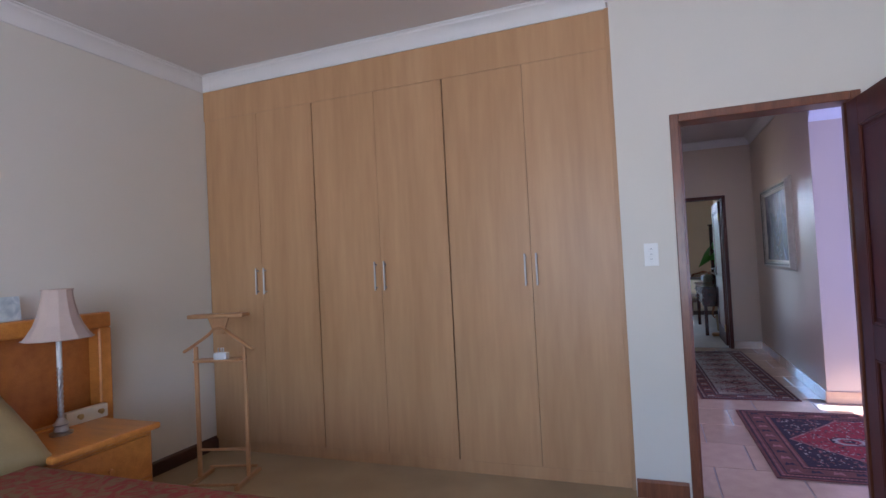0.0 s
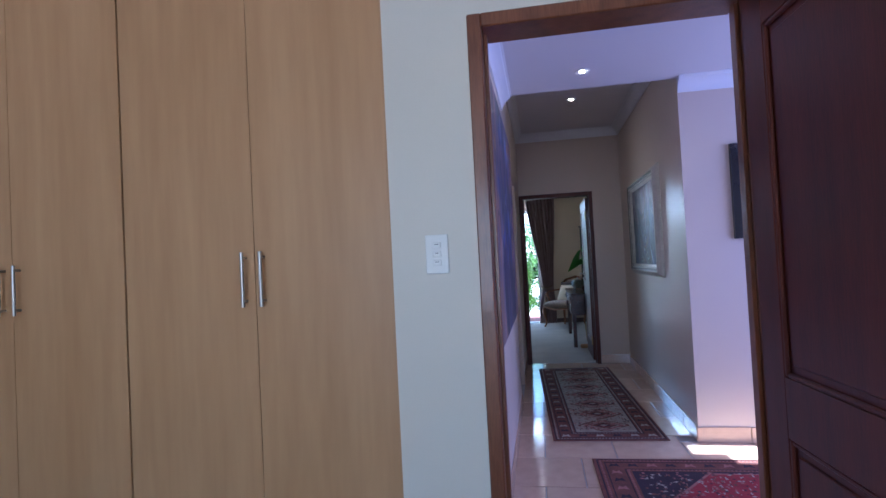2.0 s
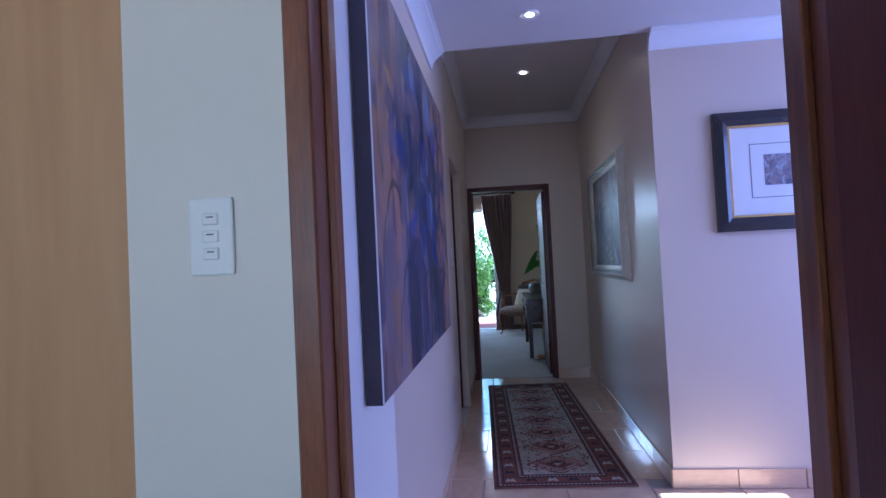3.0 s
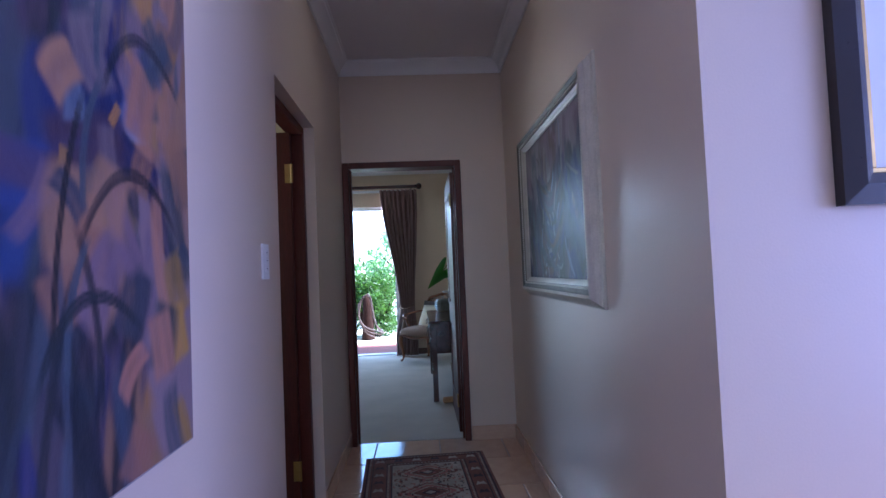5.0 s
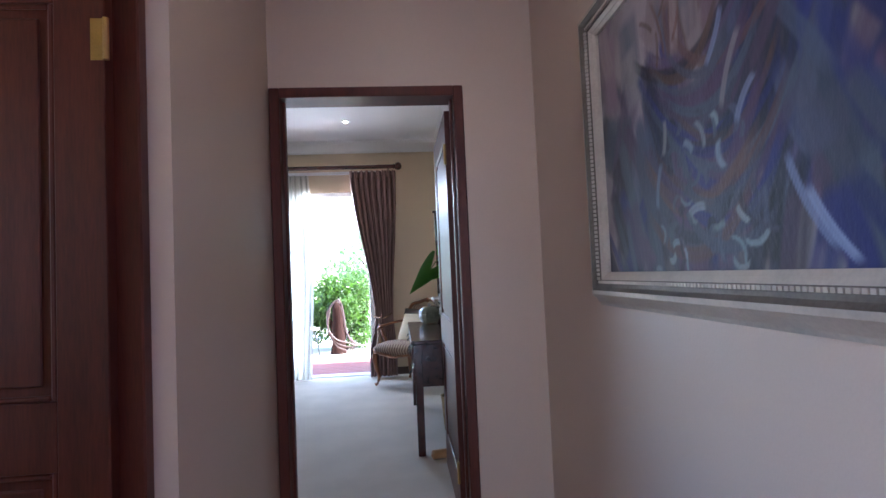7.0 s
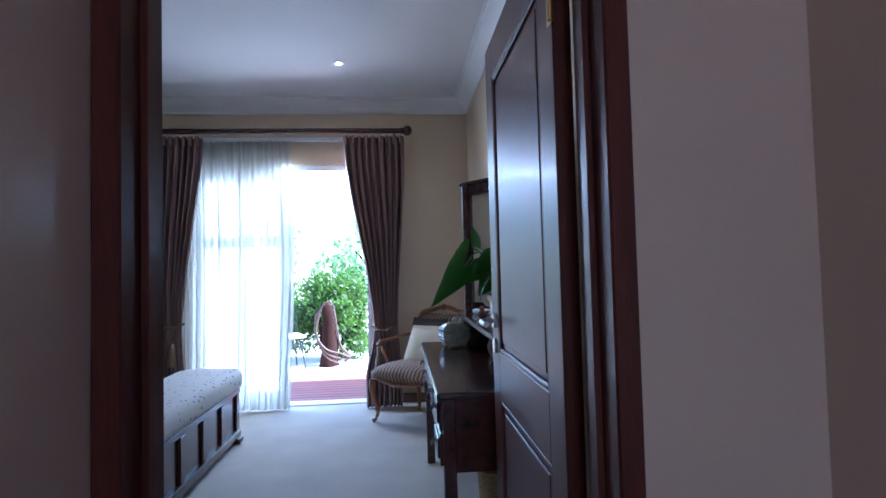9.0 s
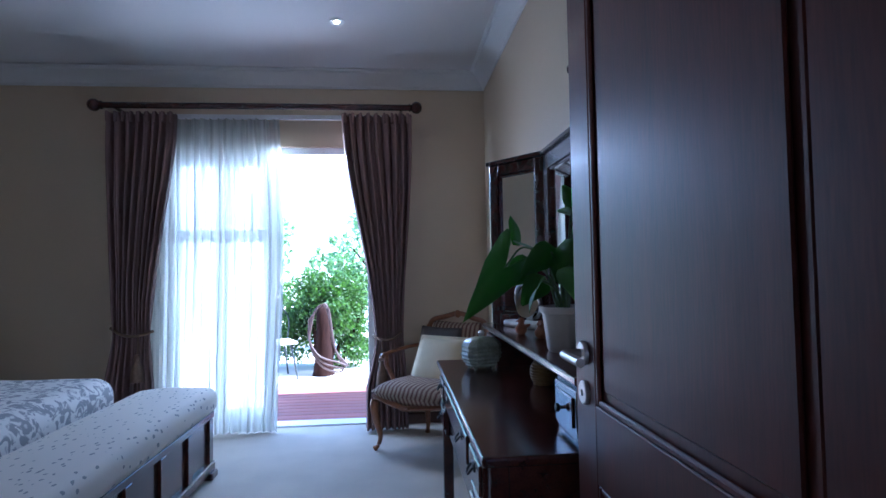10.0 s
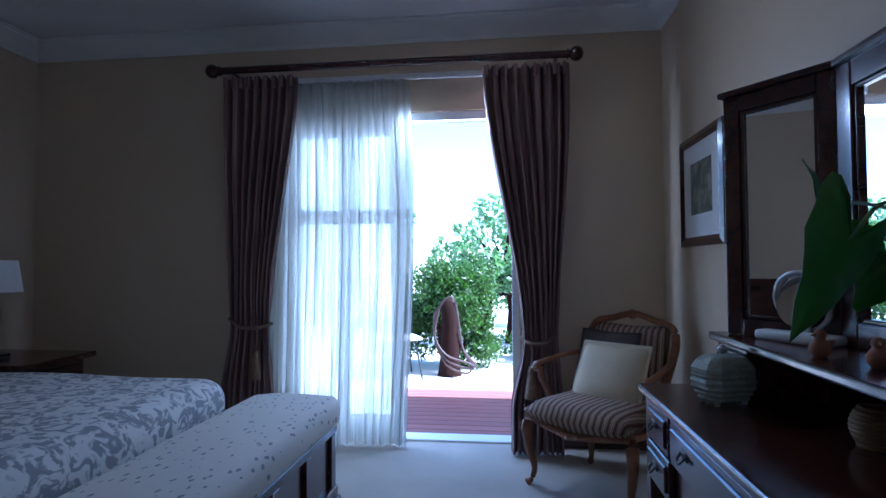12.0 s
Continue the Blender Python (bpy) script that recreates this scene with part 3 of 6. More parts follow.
# ---- bedroom: fitted wardrobe ----
def wardrobe():
    t = thing("wardrobe", pose(0, 0, 0), "tall built-in oak laminate wardrobe with six plain doors", "wardrobe")
    top = 2.775
    # Solid box; its dark colour imitates shade seen through the door gaps.
    part("carcass", box(B(), -2.738, 0.328, WARD + 0.022, 3.55, 0, top), M_OAKSHADE, t, "solid carcass coloured dark for the shade behind the doors")
    part("plinth", box(B(), -2.738, 0.328, WARD + 0.012, WARD + 0.03, 0.0, 0.075), M_OAK, t)
    part("fascia", box(B(), -2.738, 0.328, WARD, WARD + 0.02, 2.545, top), M_OAK, t)
    cuts = [-2.735, -2.235, -1.742, -1.238, -0.735, -0.205, 0.308]
    for i in range(6):
        x0, x1 = cuts[i] + (0.004 if i % 2 == 0 else 0.0012), cuts[i + 1] - (0.0012 if i % 2 == 0 else 0.004)
        d = part("wardrobe_door", box(B(), x0, x1, WARD, WARD + 0.02, 0.08, 2.5435, 0.0008), M_OAK, t)
        hx = x1 - 0.034 if i % 2 == 0 else x0 + 0.034
        b = B()
        tube(b, [(hx, WARD - 0.028, 1.18), (hx, WARD - 0.028, 1.375)], 0.0065, 10)
        for z in (1.20, 1.355):
            tube(b, [(hx, WARD - 0.028, z), (hx, WARD + 0.001, z)], 0.005, 8)
        part("bar_handle", b, M_CHROME, d, "slim brushed steel bar handle", 40)
    part("side_filler", box(B(), 0.304, 0.328, WARD - 0.02, WARD + 0.02, 0.0, top, 0.002), M_OAK, t)


wardrobe()


def light_switch(name, place, w, h, rockers):
    t = thing(name, place, "white plastic wall switch plate with small rockers", "light switch")
    part("plate", box(B(), -w / 2, w / 2, 0, 0.008, -h / 2, h / 2, 0.003, 2), M_WHITEP, t)
    for k in range(rockers):
        z = (k - (rockers - 1) / 2) * 0.028
        part("rocker", box(B(), -0.014, 0.014, 0.007, 0.011, z - 0.010, z + 0.010, 0.002), M_WHITEP, t)
        part("mark", box(B(), -0.006, 0.006, 0.0105, 0.0116, z + 0.002, z + 0.004), M_INK, t)


light_switch("light_switch", pose(0.480, FRONT, 1.33, 0, 0, 180), 0.074, 0.125, 3)
light_switch("light_switch", pose(LX, 5.772, 1.313, 0, 0, -90), 0.078, 0.125, 3)


def downlight(x, y, z):
    t = thing("downlight", pose(x, y, z), "small round recessed ceiling downlight, lit", "downlight", "ceiling downlights")
    b = B()
    lathe(b, [(0.034, -0.002), (0.047, -0.002), (0.049, -0.006), (0.046, -0.010), (0.034, -0.008)], 24)
    part("ring", b, M_WHITEP, t, "white trim ring", 40)
    b = B()
    lathe(b, [(0.0, -0.003), (0.033, -0.003), (0.033, -0.007), (0.0, -0.009)], 24)
    part("bulb", b, M_GLOW, t, "glowing lamp face")


downlight(1.132, 4.67, LOW)
downlight(1.18, 6.48, CEIL - 0.05)
downlight(0.62, 11.15, CEIL)


def headboard_bed():
    t = thing("bed_headboard", pose(-2.738, 0, 0), "varnished pine headboard with a recessed niche", "headboard")
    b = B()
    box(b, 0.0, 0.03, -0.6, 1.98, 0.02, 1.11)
    # Back of the niche, coloured as if in shade.
    part("back_panel", b, M_PINESHADE, t)
    part("top_rail", box(B(), 0.03, 0.13, -0.6, 1.98, 1.06, 1.15, 0.008), M_PINE, t)
    part("side_rail", box(B(), 0.03, 0.13, 1.90, 1.98, 0.02, 1.06, 0.008), M_PINE, t)
    part("niche_bottom", box(B(), 0.03, 0.10, -0.6, 1.90, 0.50, 0.55, 0.006), M_PINE, t)
    n = thing("nightstand", pose(-2.60, 1.30, 0), "varnished pine bedside pedestal with drawers", "nightstand")
    part("body", box(B(), 0.0, 0.46, 0.0, 0.54, 0.0, 0.515, 0.004), M_PINE, n)
    part("top", box(B(), -0.005, 0.51, -0.02, 0.56, 0.515, 0.55, 0.010, 2), M_PINE, n)
    for z0, z1 in ((0.03, 0.25), (0.27, 0.49)):
        d = part("drawer_front", box(B(), 0.46, 0.478, 0.02, 0.52, z0, z1, 0.005), M_PINE, n)
        b = B()
        lathe(b, [(0.006, 0), (0.006, 0.012), (0.015, 0.018), (0.014, 0.026), (0.0, 0.03)], 12)
        part("knob", b, M_PINE, d, "", 40, pose(0.478, 0.27, (z0 + z1) / 2, 0, 90, 0))


headboard_bed()


def table_lamp():
    t = thing("table_lamp", pose(-2.44, 1.555, 0.55), "twisted silver candlestick lamp with a flared pale pink shade", "table lamp")
    b = B()
    lathe(b, [(0.0, 0), (0.052, 0), (0.054, 0.012), (0.036, 0.020), (0.030, 0.045), (0.038, 0.055), (0.024, 0.07), (0.016, 0.085), (0.0, 0.09)], 20)
    part("foot", b, M_CHROME, t, "polished silver foot", 40)
    b = B()
    for k in range(3):
        a = 2 * math.pi * k / 3
        tube(b, [(0.007 * math.cos(a + q * 0.55), 0.007 * math.sin(a + q * 0.55), 0.08 + 0.27 * q / 40) for q in range(41)], 0.0085, 6)
    part("twisted_stem", b, M_CHROME, t, "rope-twist silver stem", 60)
    b = B()
    lathe(b, [(0.0, 0.34), (0.013, 0.34), (0.0125, 0.50), (0.0, 0.50)], 14)
    part("candle_tube", b, M_WHITEP, t, "cream candle sleeve", 40)
    b = B()
    prof = [(0.158, 0.50), (0.138, 0.525), (0.112, 0.57), (0.092, 0.62), (0.079, 0.675), (0.071, 0.72), (0.069, 0.755)]
    lathe(b, prof + [(r - 0.003, z) for r, z in prof[::-1]], 12)
    part("shade", b, M_SHADE, t, "flared panelled fabric shade")
    for r, z in ((0.159, 0.50), (0.070, 0.755)):
        b = B()
        tube(b, [(r * math.cos(2 * math.pi * k / 12), r * math.sin(2 * math.pi * k / 12), z) for k in range(13)], 0.004, 6)
        part("trim_braid", b, M_SHADE, t)


table_lamp()
t = thing("wooden_block_sign", pose(-2.56, 1.78, 0.55, 0, 0, 90), "small cream block with two brass knobs", "ornament")
part("block", box(B(), -0.13, 0.11, -0.02, 0.02, 0.0, 0.075, 0.003), M_CREAMCL, t)
for k in (-0.06, 0.06):
    b = B()
    lathe(b, [(0.0, 0), (0.012, 0), (0.008, 0.008), (0.016, 0.018), (0.0, 0.024)], 12)
    part("knob", b, M_BRASS, t, "brass knob", 40, pose(k, -0.02, 0.04, 90))
t = thing("greeting_card", pose(-2.675, 1.42, 1.15, 0, -8, 0), "small pale printed card standing on the headboard", "card")
part("sheet", box(B(), -0.004, 0.004, -0.1, 0.1, 0.0, 0.13, 0.001), M_CARDPIC, t)


def bed_one():
    t = thing("bed", pose(-1.55, 0.30, 0), "double bed under a red paisley cover", "bed")
    part("base", box(B(), -1.0, 1.0, -0.9, 0.9, 0.02, 0.30, 0.02), M_PINE, t)
    b = B()
    box(b, -1.03, 1.03, -0.96, 0.97, 0.12, 0.54, 0.07, 4)
    part("cover", b, M_PAISLEY, t, "red paisley bedspread", 60)
    p = thing("pillow", pose(-2.30, 1.02, 0.66, 0, 38, 4), "plump olive satin pillow leaning on the headboard", "pillow")
    part("case", pillow(B(), 0.48, 0.62, 0.22), M_OLIVE, p, "", 180)


bed_one()


def valet_stand():
    t = thing("valet_stand", pose(-2.195, 2.42, 0, 0, 0, 16), "slim beech clothes valet stand with hanger and tray", "valet stand")
    for s in (-1, 1):
        x = s * 0.165
        part("upright", box(B(), x - 0.013, x + 0.013, -0.012, 0.012, 0.02, 0.875, 0.006, 2), M_BEECH, t)
        part("foot", box(B(), x - 0.015, x + 0.015, -0.18, 0.16, 0.0, 0.028, 0.008, 2), M_BEECH, t)
    for y, z in ((0.0, 0.20), (0.13, 0.045), (-0.15, 0.03)):
        b = B()
        tube(b, [(-0.165, y, z), (0.165, y, z)], 0.009, 8)
        part("cross_rail", b, M_BEECH, t, "", 60)
    part("tray", box(B(), -0.16, 0.16, -0.06, 0.06, 0.775, 0.79, 0.004), M_BEECH, t)
    b = B()
    tube(b, spline([(-0.235, -0.02, 0.845), (-0.17, -0.01, 0.885), (-0.08, 0, 0.945), (-0.03, 0, 0.985), (0.03, 0, 0.985), (0.08, 0, 0.945), (0.17, -0.01, 0.885), (0.235, -0.02, 0.845)], 5), 0.019, 8, 0.55)
    part("hanger", b, M_BEECH, t, "curved shoulder hanger", 60)
    b = B()
    prism(b, [(-0.012, 0.95), (0.012, 0.95), (0.012, 1.06), (-0.012, 1.06)], (-0.03, 0, 0), (0.03, 0, 0), (0, 1, 0))
    for v in b.verts:
        v.co.x *= 1.0 + 1.3 * max(0.0, (v.co.z - 0.95) / 0.11)
    part("hanger_neck", b, M_BEECH, t, "flared neck")
    part("top_rest", box(B(), -0.19, 0.19, -0.055, 0.055, 1.06, 1.085, 0.006), M_BEECH, t)
    d = thing("plug_adapter", pose(-2.165, 2.40, 0.79, 0, 0, 16), "white plastic plug adapter on the valet tray", "plug adapter")
    part("body", box(B(), -0.045, 0.045, -0.025, 0.025, 0, 0.045, 0.008, 2), M_WHITEP, d)
    for k in (-0.02, 0.0, 0.014):
        b = B()
        tube(b, [(k, 0, 0.04), (k, 0, 0.075)], 0.004, 8)
        part("pin", b, M_CHROME, d)


valet_stand()


# ---- hall and corridor ----
def framed(name, place, w, h, fw, depth, fmat, label, steps):
    """A frame of stepped mouldings about the origin in the xz plane, facing -y."""
    t = thing(name, place, label, "framed picture")
    for k, (a0, a1, d) in enumerate(steps):
        x0, x1, z0, z1 = w / 2 - fw * a0, w / 2 - fw * a1, h / 2 - fw * a0, h / 2 - fw * a1
        b = B()
        out = [(-x0, -z0), (x0, -z0), (x0, z0), (-x0, z0)]
        inn = [(-x1, -z1), (x1, -z1), (x1, z1), (-x1, z1)]
        vo = [b.verts.new((x, -d[0], z)) for x, z in out]
        vi = [b.verts.new((x, -d[1], z)) for x, z in inn]
        bo = [b.verts.new((x, -0.001, z)) for x, z in out]
        bi = [b.verts.new((x, -0.001, z)) for x, z in inn]
        for i in range(4):
            j = (i + 1) % 4
            b.faces.new((vo[i], vo[j], vi[j], vi[i]))
            b.faces.new((bo[j], bo[i], bi[i], bi[j]))
            b.faces.new((bo[i], bo[j], vo[j], vo[i]))
            b.faces.new((vi[i], vi[j], bi[j], bi[i]))
        # Bands 3 and 5 are dark silver; band 6 is groove shade in colour.
        part("frame_moulding", b, M_BRONZE if fmat == M_PEWTER and k in (3, 5, 6) else fmat, t)
    return t


PAINT = {
    "deep_blue": (0.022, 0.034, 0.17), "blue": (0.045, 0.085, 0.33), "pale_blue": (0.26, 0.33, 0.50), "violet": (0.10, 0.065, 0.13),
    "mauve": (0.22, 0.155, 0.20), "peach": (0.46, 0.235, 0.155), "ochre": (0.48, 0.26, 0.07), "crimson": (0.15, 0.022, 0.045),
    "night": (0.018, 0.025, 0.042), "umber": (0.14, 0.075, 0.058), "slate": (0.075, 0.10, 0.15), "ice": (0.30, 0.37, 0.42),
    "ash": (0.27, 0.235, 0.245), "white": (0.52, 0.52, 0.55), "moss": (0.045, 0.06, 0.04)}


def oil_surface(name, rough):
    m = mat(name, (0.3, 0.3, 0.3), rough, 0.1, 16, 130, 0.5, stretch=(1, 1, 0.5))
    at = m.node_tree.nodes.new("ShaderNodeAttribute")
    at.attribute_name = "paint"
    m.node_tree.links.new(at.outputs["Color"], base_of(m))
    return m


def paint(t, seed, base, layers, lx, lz, y, material, step=0.005, strength=1.0):
    """Soft, streaky, bent brush marks laid over one another; each mark: colour, x, z, length, half width, angle, bend."""
    rng = np.random.default_rng(seed)
    nx, nz = int(2 * lx / step) + 1, int(2 * lz / step) + 1
    gx, gz = np.meshgrid(np.linspace(-lx, lx, nx), np.linspace(-lz, lz, nz))
    col = np.empty((nz, nx, 3))
    col[:] = base
    for marks in layers:
        for tone, x, z, ln, wd, ang, bend in marks:
            u = (gx - x) * math.cos(ang) + (gz - z) * math.sin(ang)
            v = -(gx - x) * math.sin(ang) + (gz - z) * math.cos(ang)
            v = v - bend * (u * u / ln - ln / 8) * 0.8
            edge = np.clip((1 - np.abs(u) * 2 / ln) * 4.0, 0, 1) * np.clip((1 - np.abs(v) / wd) * 2.8, 0, 1)
            f, p = rng.uniform(1.5, 4.0) / wd, rng.uniform(0, 6.28)
            streak = 0.88 + 0.12 * np.sin(v * f * 2.2 + p + 3 * np.sin(u * 9 + p))
            tint = np.array(PAINT[tone]) * rng.uniform(0.7, 1.3) * rng.uniform(0.92, 1.08, 3) * strength
            k = (edge * streak * rng.uniform(0.75, 1.0))[..., None]
            col = col * (1 - k) + tint * k
    idx = np.arange(nx * nz).reshape(nz, nx)
    quads = np.stack([idx[:-1, :-1], idx[:-1, 1:], idx[1:, 1:], idx[1:, :-1]], -1).reshape(-1, 4)
    me = bpy.data.meshes.new("painted_surface")
    me.from_pydata(np.stack([gx, np.full_like(gx, y), gz], -1).reshape(-1, 3).tolist(), [], quads.tolist())
    layer = me.color_attributes.new("paint", "FLOAT_COLOR", "POINT")
    layer.data.foreach_set("color", np.concatenate([col, np.ones((nz, nx, 1))], -1).astype(np.float32).ravel())
    me.materials.append(material)
    ob = new("painted_surface", me)
    ob.parent = t
    return tagged(ob, "thick brushed oil paint")


def iris_canvas():
    w, h = 1.70, 1.20
    t = thing("canvas_painting", pose(LX, 4.185, 1.52, 0, 0, 90), "large unframed canvas of blue and violet irises on peach", "painting")
    part("canvas", box(B(), -w / 2, w / 2, -0.05, -0.002, -h / 2, h / 2, 0.003), M_MATB, t, "stretched canvas")
    part("canvas_edge", box(B(), -w / 2 - 0.0015, w / 2 + 0.0015, -0.047, -0.004, -h / 2 - 0.0015, h / 2 + 0.0015), M_INK, t, "dark painted canvas edge")
    rng = random.Random(4)
    U, pick = rng.uniform, rng.choice
    ground, folds, blooms, lights, stems = [], [], [], [], []
    for _ in range(300):
        x, z = U(-.84, .84), U(-.6, .6)
        if x < -.45:
            col = pick(("peach", "ochre", "mauve", "violet", "peach") if z > -.1 else ("peach", "mauve", "violet", "peach", "mauve"))
        elif x < .5:
            col = pick(("violet", "slate", "night", "mauve", "deep_blue", "slate"))
        else:
            col = pick(("peach", "mauve", "slate", "ochre", "violet", "peach") if z < .25 else ("mauve", "ochre", "peach", "violet"))
        ground.append((col, x, z, U(.16, .40), U(.025, .06), U(1.2, 1.95), U(-.6, .6)))
    for _ in range(95):
        x = U(-.30, .62)
        folds.append((pick(("night", "deep_blue", "slate", "night", "violet")), x, U(-.6, .45) - .1 * abs(x), U(.2, .5), U(.014, .040), U(1.3, 1.85), U(-.5, .5)))
    heads = ((-.52, .18), (-.18, .38), (.10, .10), (.28, .42), (.20, -.12), (.48, .30), (.44, -.10), (-.05, -.25), (.56, .02), (-.36, -.08))
    for cx, cz in heads:
        far = cx > -.1
        for k in range(9):
            a = U(-.6, 3.7)
            r = U(.04, .12)
            blooms.append((pick(("blue", "deep_blue", "blue", "violet", "pale_blue") if far else ("violet", "deep_blue", "mauve", "blue")), cx + r * math.cos(a), cz + r * 1.2 * math.sin(a) - .02, U(.12, .24), U(.035, .065), a + U(-.5, .5), U(-1.0, 1.0)))
        for k in range(2):
            lights.append((pick(("pale_blue", "pale_blue", "mauve", "mauve")), cx + U(-.07, .07), cz + U(-.10, .14), U(.07, .15), U(.018, .036), U(.7, 2.4), U(-1, 1)))
        lights.append((pick(("ochre", "crimson")), cx + U(-.03, .03), cz + U(-.03, .03), .05, .012, U(.8, 2.2), U(-.6, .6)))
    for _ in range(46):
        x = U(.40, .84)
        lights.append((pick(("peach", "ochre", "mauve", "slate", "peach")), x, U(-.58, .55), U(.08, .20), U(.025, .060), U(.6, 2.5), U(-.8, .8)))
    for _ in range(16):
        x = U(-.45, .6)
        stems.append((pick(("night", "slate", "night")), x, U(-.5, -.1), U(.25, .45), U(.006, .012), U(1.35, 1.8), U(-.5, .5)))
    for x, z, ln in ((.66, .12, .30), (.62, -.14, .34), (.70, .34, .24), (-.42, -.30, .30), (-.60, -.05, .26), (.50, -.34, .30)):
        stems.append(("night", x, z, ln, .014, U(.1, .5), -1.9))
        stems.append(("slate", x - .16, z - .16, .24, .010, 1.35, -.5))
    paint(t, 4, (0.20, 0.14, 0.16), (ground, folds, blooms, lights, stems), w / 2 - 0.003, h / 2 - 0.003, -0.0506, oil_surface("oil_irises", 0.5), 0.005, 0.55)


iris_canvas()


def drape_painting():
    w, h, fw = 1.35, 0.945, 0.105
    t = framed("framed_painting", pose(RX, 6.425, 1.563, 0, 0, -90), w, h, fw, 0.06, M_PEWTER, "large painting of blue draped cloth in a silver moulded frame",
               [(0, 0.10, (0.012, 0.016)), (0.10, 0.26, (0.020, 0.036)), (0.26, 0.36, (0.040, 0.052)), (0.66, 0.78, (0.042, 0.038)), (0.36, 0.48, (0.052, 0.054)), (0.58, 0.66, (0.046, 0.044)), (0.48, 0.58, (0.054, 0.046)), (0.78, 0.90, (0.036, 0.030)), (0.90, 1.0, (0.028, 0.022))])
    b = B()
    for s in (-1, 1):
        n = 90
        for k in range(n):
            x = -w / 2 + fw * 0.76 + (w - fw * 1.52) * (k + 0.5) / n
            box(b, x - 0.0045, x + 0.0045, -0.047, -0.040, s * (h / 2 - fw * 0.72) - 0.004, s * (h / 2 - fw * 0.72) + 0.004)
        n = 60
        for k in range(n):
            z = -h / 2 + fw * 0.76 + (h - fw * 1.52) * (k + 0.5) / n
            box(b, s * (w / 2 - fw * 0.72) - 0.004, s * (w / 2 - fw * 0.72) + 0.004, -0.047, -0.040, z - 0.0045, z + 0.0045)
    tagged(part("beading", b, M_PEWTER, t, "row of small silver beads"), kind="stuff")
    pw, ph = w - 2 * fw + 0.01, h - 2 * fw + 0.01
    part("picture", box(B(), -pw / 2, pw / 2, -0.012, -0.002, -ph / 2, ph / 2), M_MATB, t)
    rng = random.Random(9)
    U, pick = rng.uniform, rng.choice
    ground, folds, swags, lace, lights = [], [], [], [], []
    for _ in range(120):
        z = U(-.38, .38)
        ground.append((pick(("ash", "ash", "mauve", "ash", "slate") if z > .12 else ("night", "slate", "violet", "night", "deep_blue")), U(-.58, .58), z, U(.15, .35), U(.03, .07), U(.8, 2.3), U(-.5, .5)))
    for _ in range(130):
        v = U(0, 1)
        x = U(-1, 1) * (.10 + .50 * v ** 0.8)
        folds.append((pick(("slate", "night", "night", "slate", "slate", "violet", "deep_blue")), x, .18 - .60 * v, U(.16, .36), U(.012, .034), 1.57 - .7 * x / .6 + U(-.15, .15), U(-.4, .4)))
    for _ in range(34):
        folds.append((pick(("slate", "slate", "slate", "deep_blue")), .32 + U(-.10, .22), U(-.34, .14), U(.16, .32), U(.018, .036), U(1.75, 2.3), U(-.6, .2)))
    for _ in range(26):
        swags.append((pick(("umber", "mauve", "umber", "ash")), U(-.14, .10), U(.08, .36), U(.12, .26), U(.018, .045), U(1.2, 1.9), U(-.6, .6)))
    for k in range(26):
        z = .16 - .46 * k / 26
        swags.append((pick(("umber", "violet", "slate", "night", "deep_blue", "slate")), -.03 + U(-.08, .08), z, U(.26, .50), U(.012, .030), U(-.25, .25), U(1.2, 1.9)))
    for _ in range(85):
        x, z = U(-.30, .20), U(-.37, -.02)
        if abs(x + .04) < .10 + .35 * (-z):
            lace.append((pick(("ice", "slate", "slate", "night", "slate")), x, z, U(.03, .08), U(.006, .012), U(0, 3.1), U(-1.6, 1.6)))
    for x, z, ln, a in ((.06, .02, .16, 1.1), (.02, .10, .12, 1.0), (.24, -.26, .20, 2.1), (.28, -.30, .16, 2.2), (-.24, -.16, .12, 1.3), (.36, .10, .20, 2.7), (.10, -.05, .10, .9), (-.20, -.05, .09, 1.4), (.14, .28, .16, 1.5), (.18, .30, .14, 1.6)):
        lights.append((pick(("ice", "pale_blue", "ash")), x, z, ln, .010, a, U(-.5, .5)))
    for x, z, ln, a in ((-.20, .22, .18, 1.9), (-.26, .25, .09, 2.5), (-.17, .27, .08, .9), (-.21, .17, .10, 1.5), (-.12, .19, .08, 1.1)):
        lights.append(("umber", x, z, ln, .007, a, .3))
    paint(t, 9, (0.24, 0.21, 0.22), (ground, folds, swags, lace, lights), pw / 2 - 0.002, ph / 2 - 0.002, -0.0128, oil_surface("oil_draped_cloth", 0.42), 0.004, 0.68)


drape_painting()


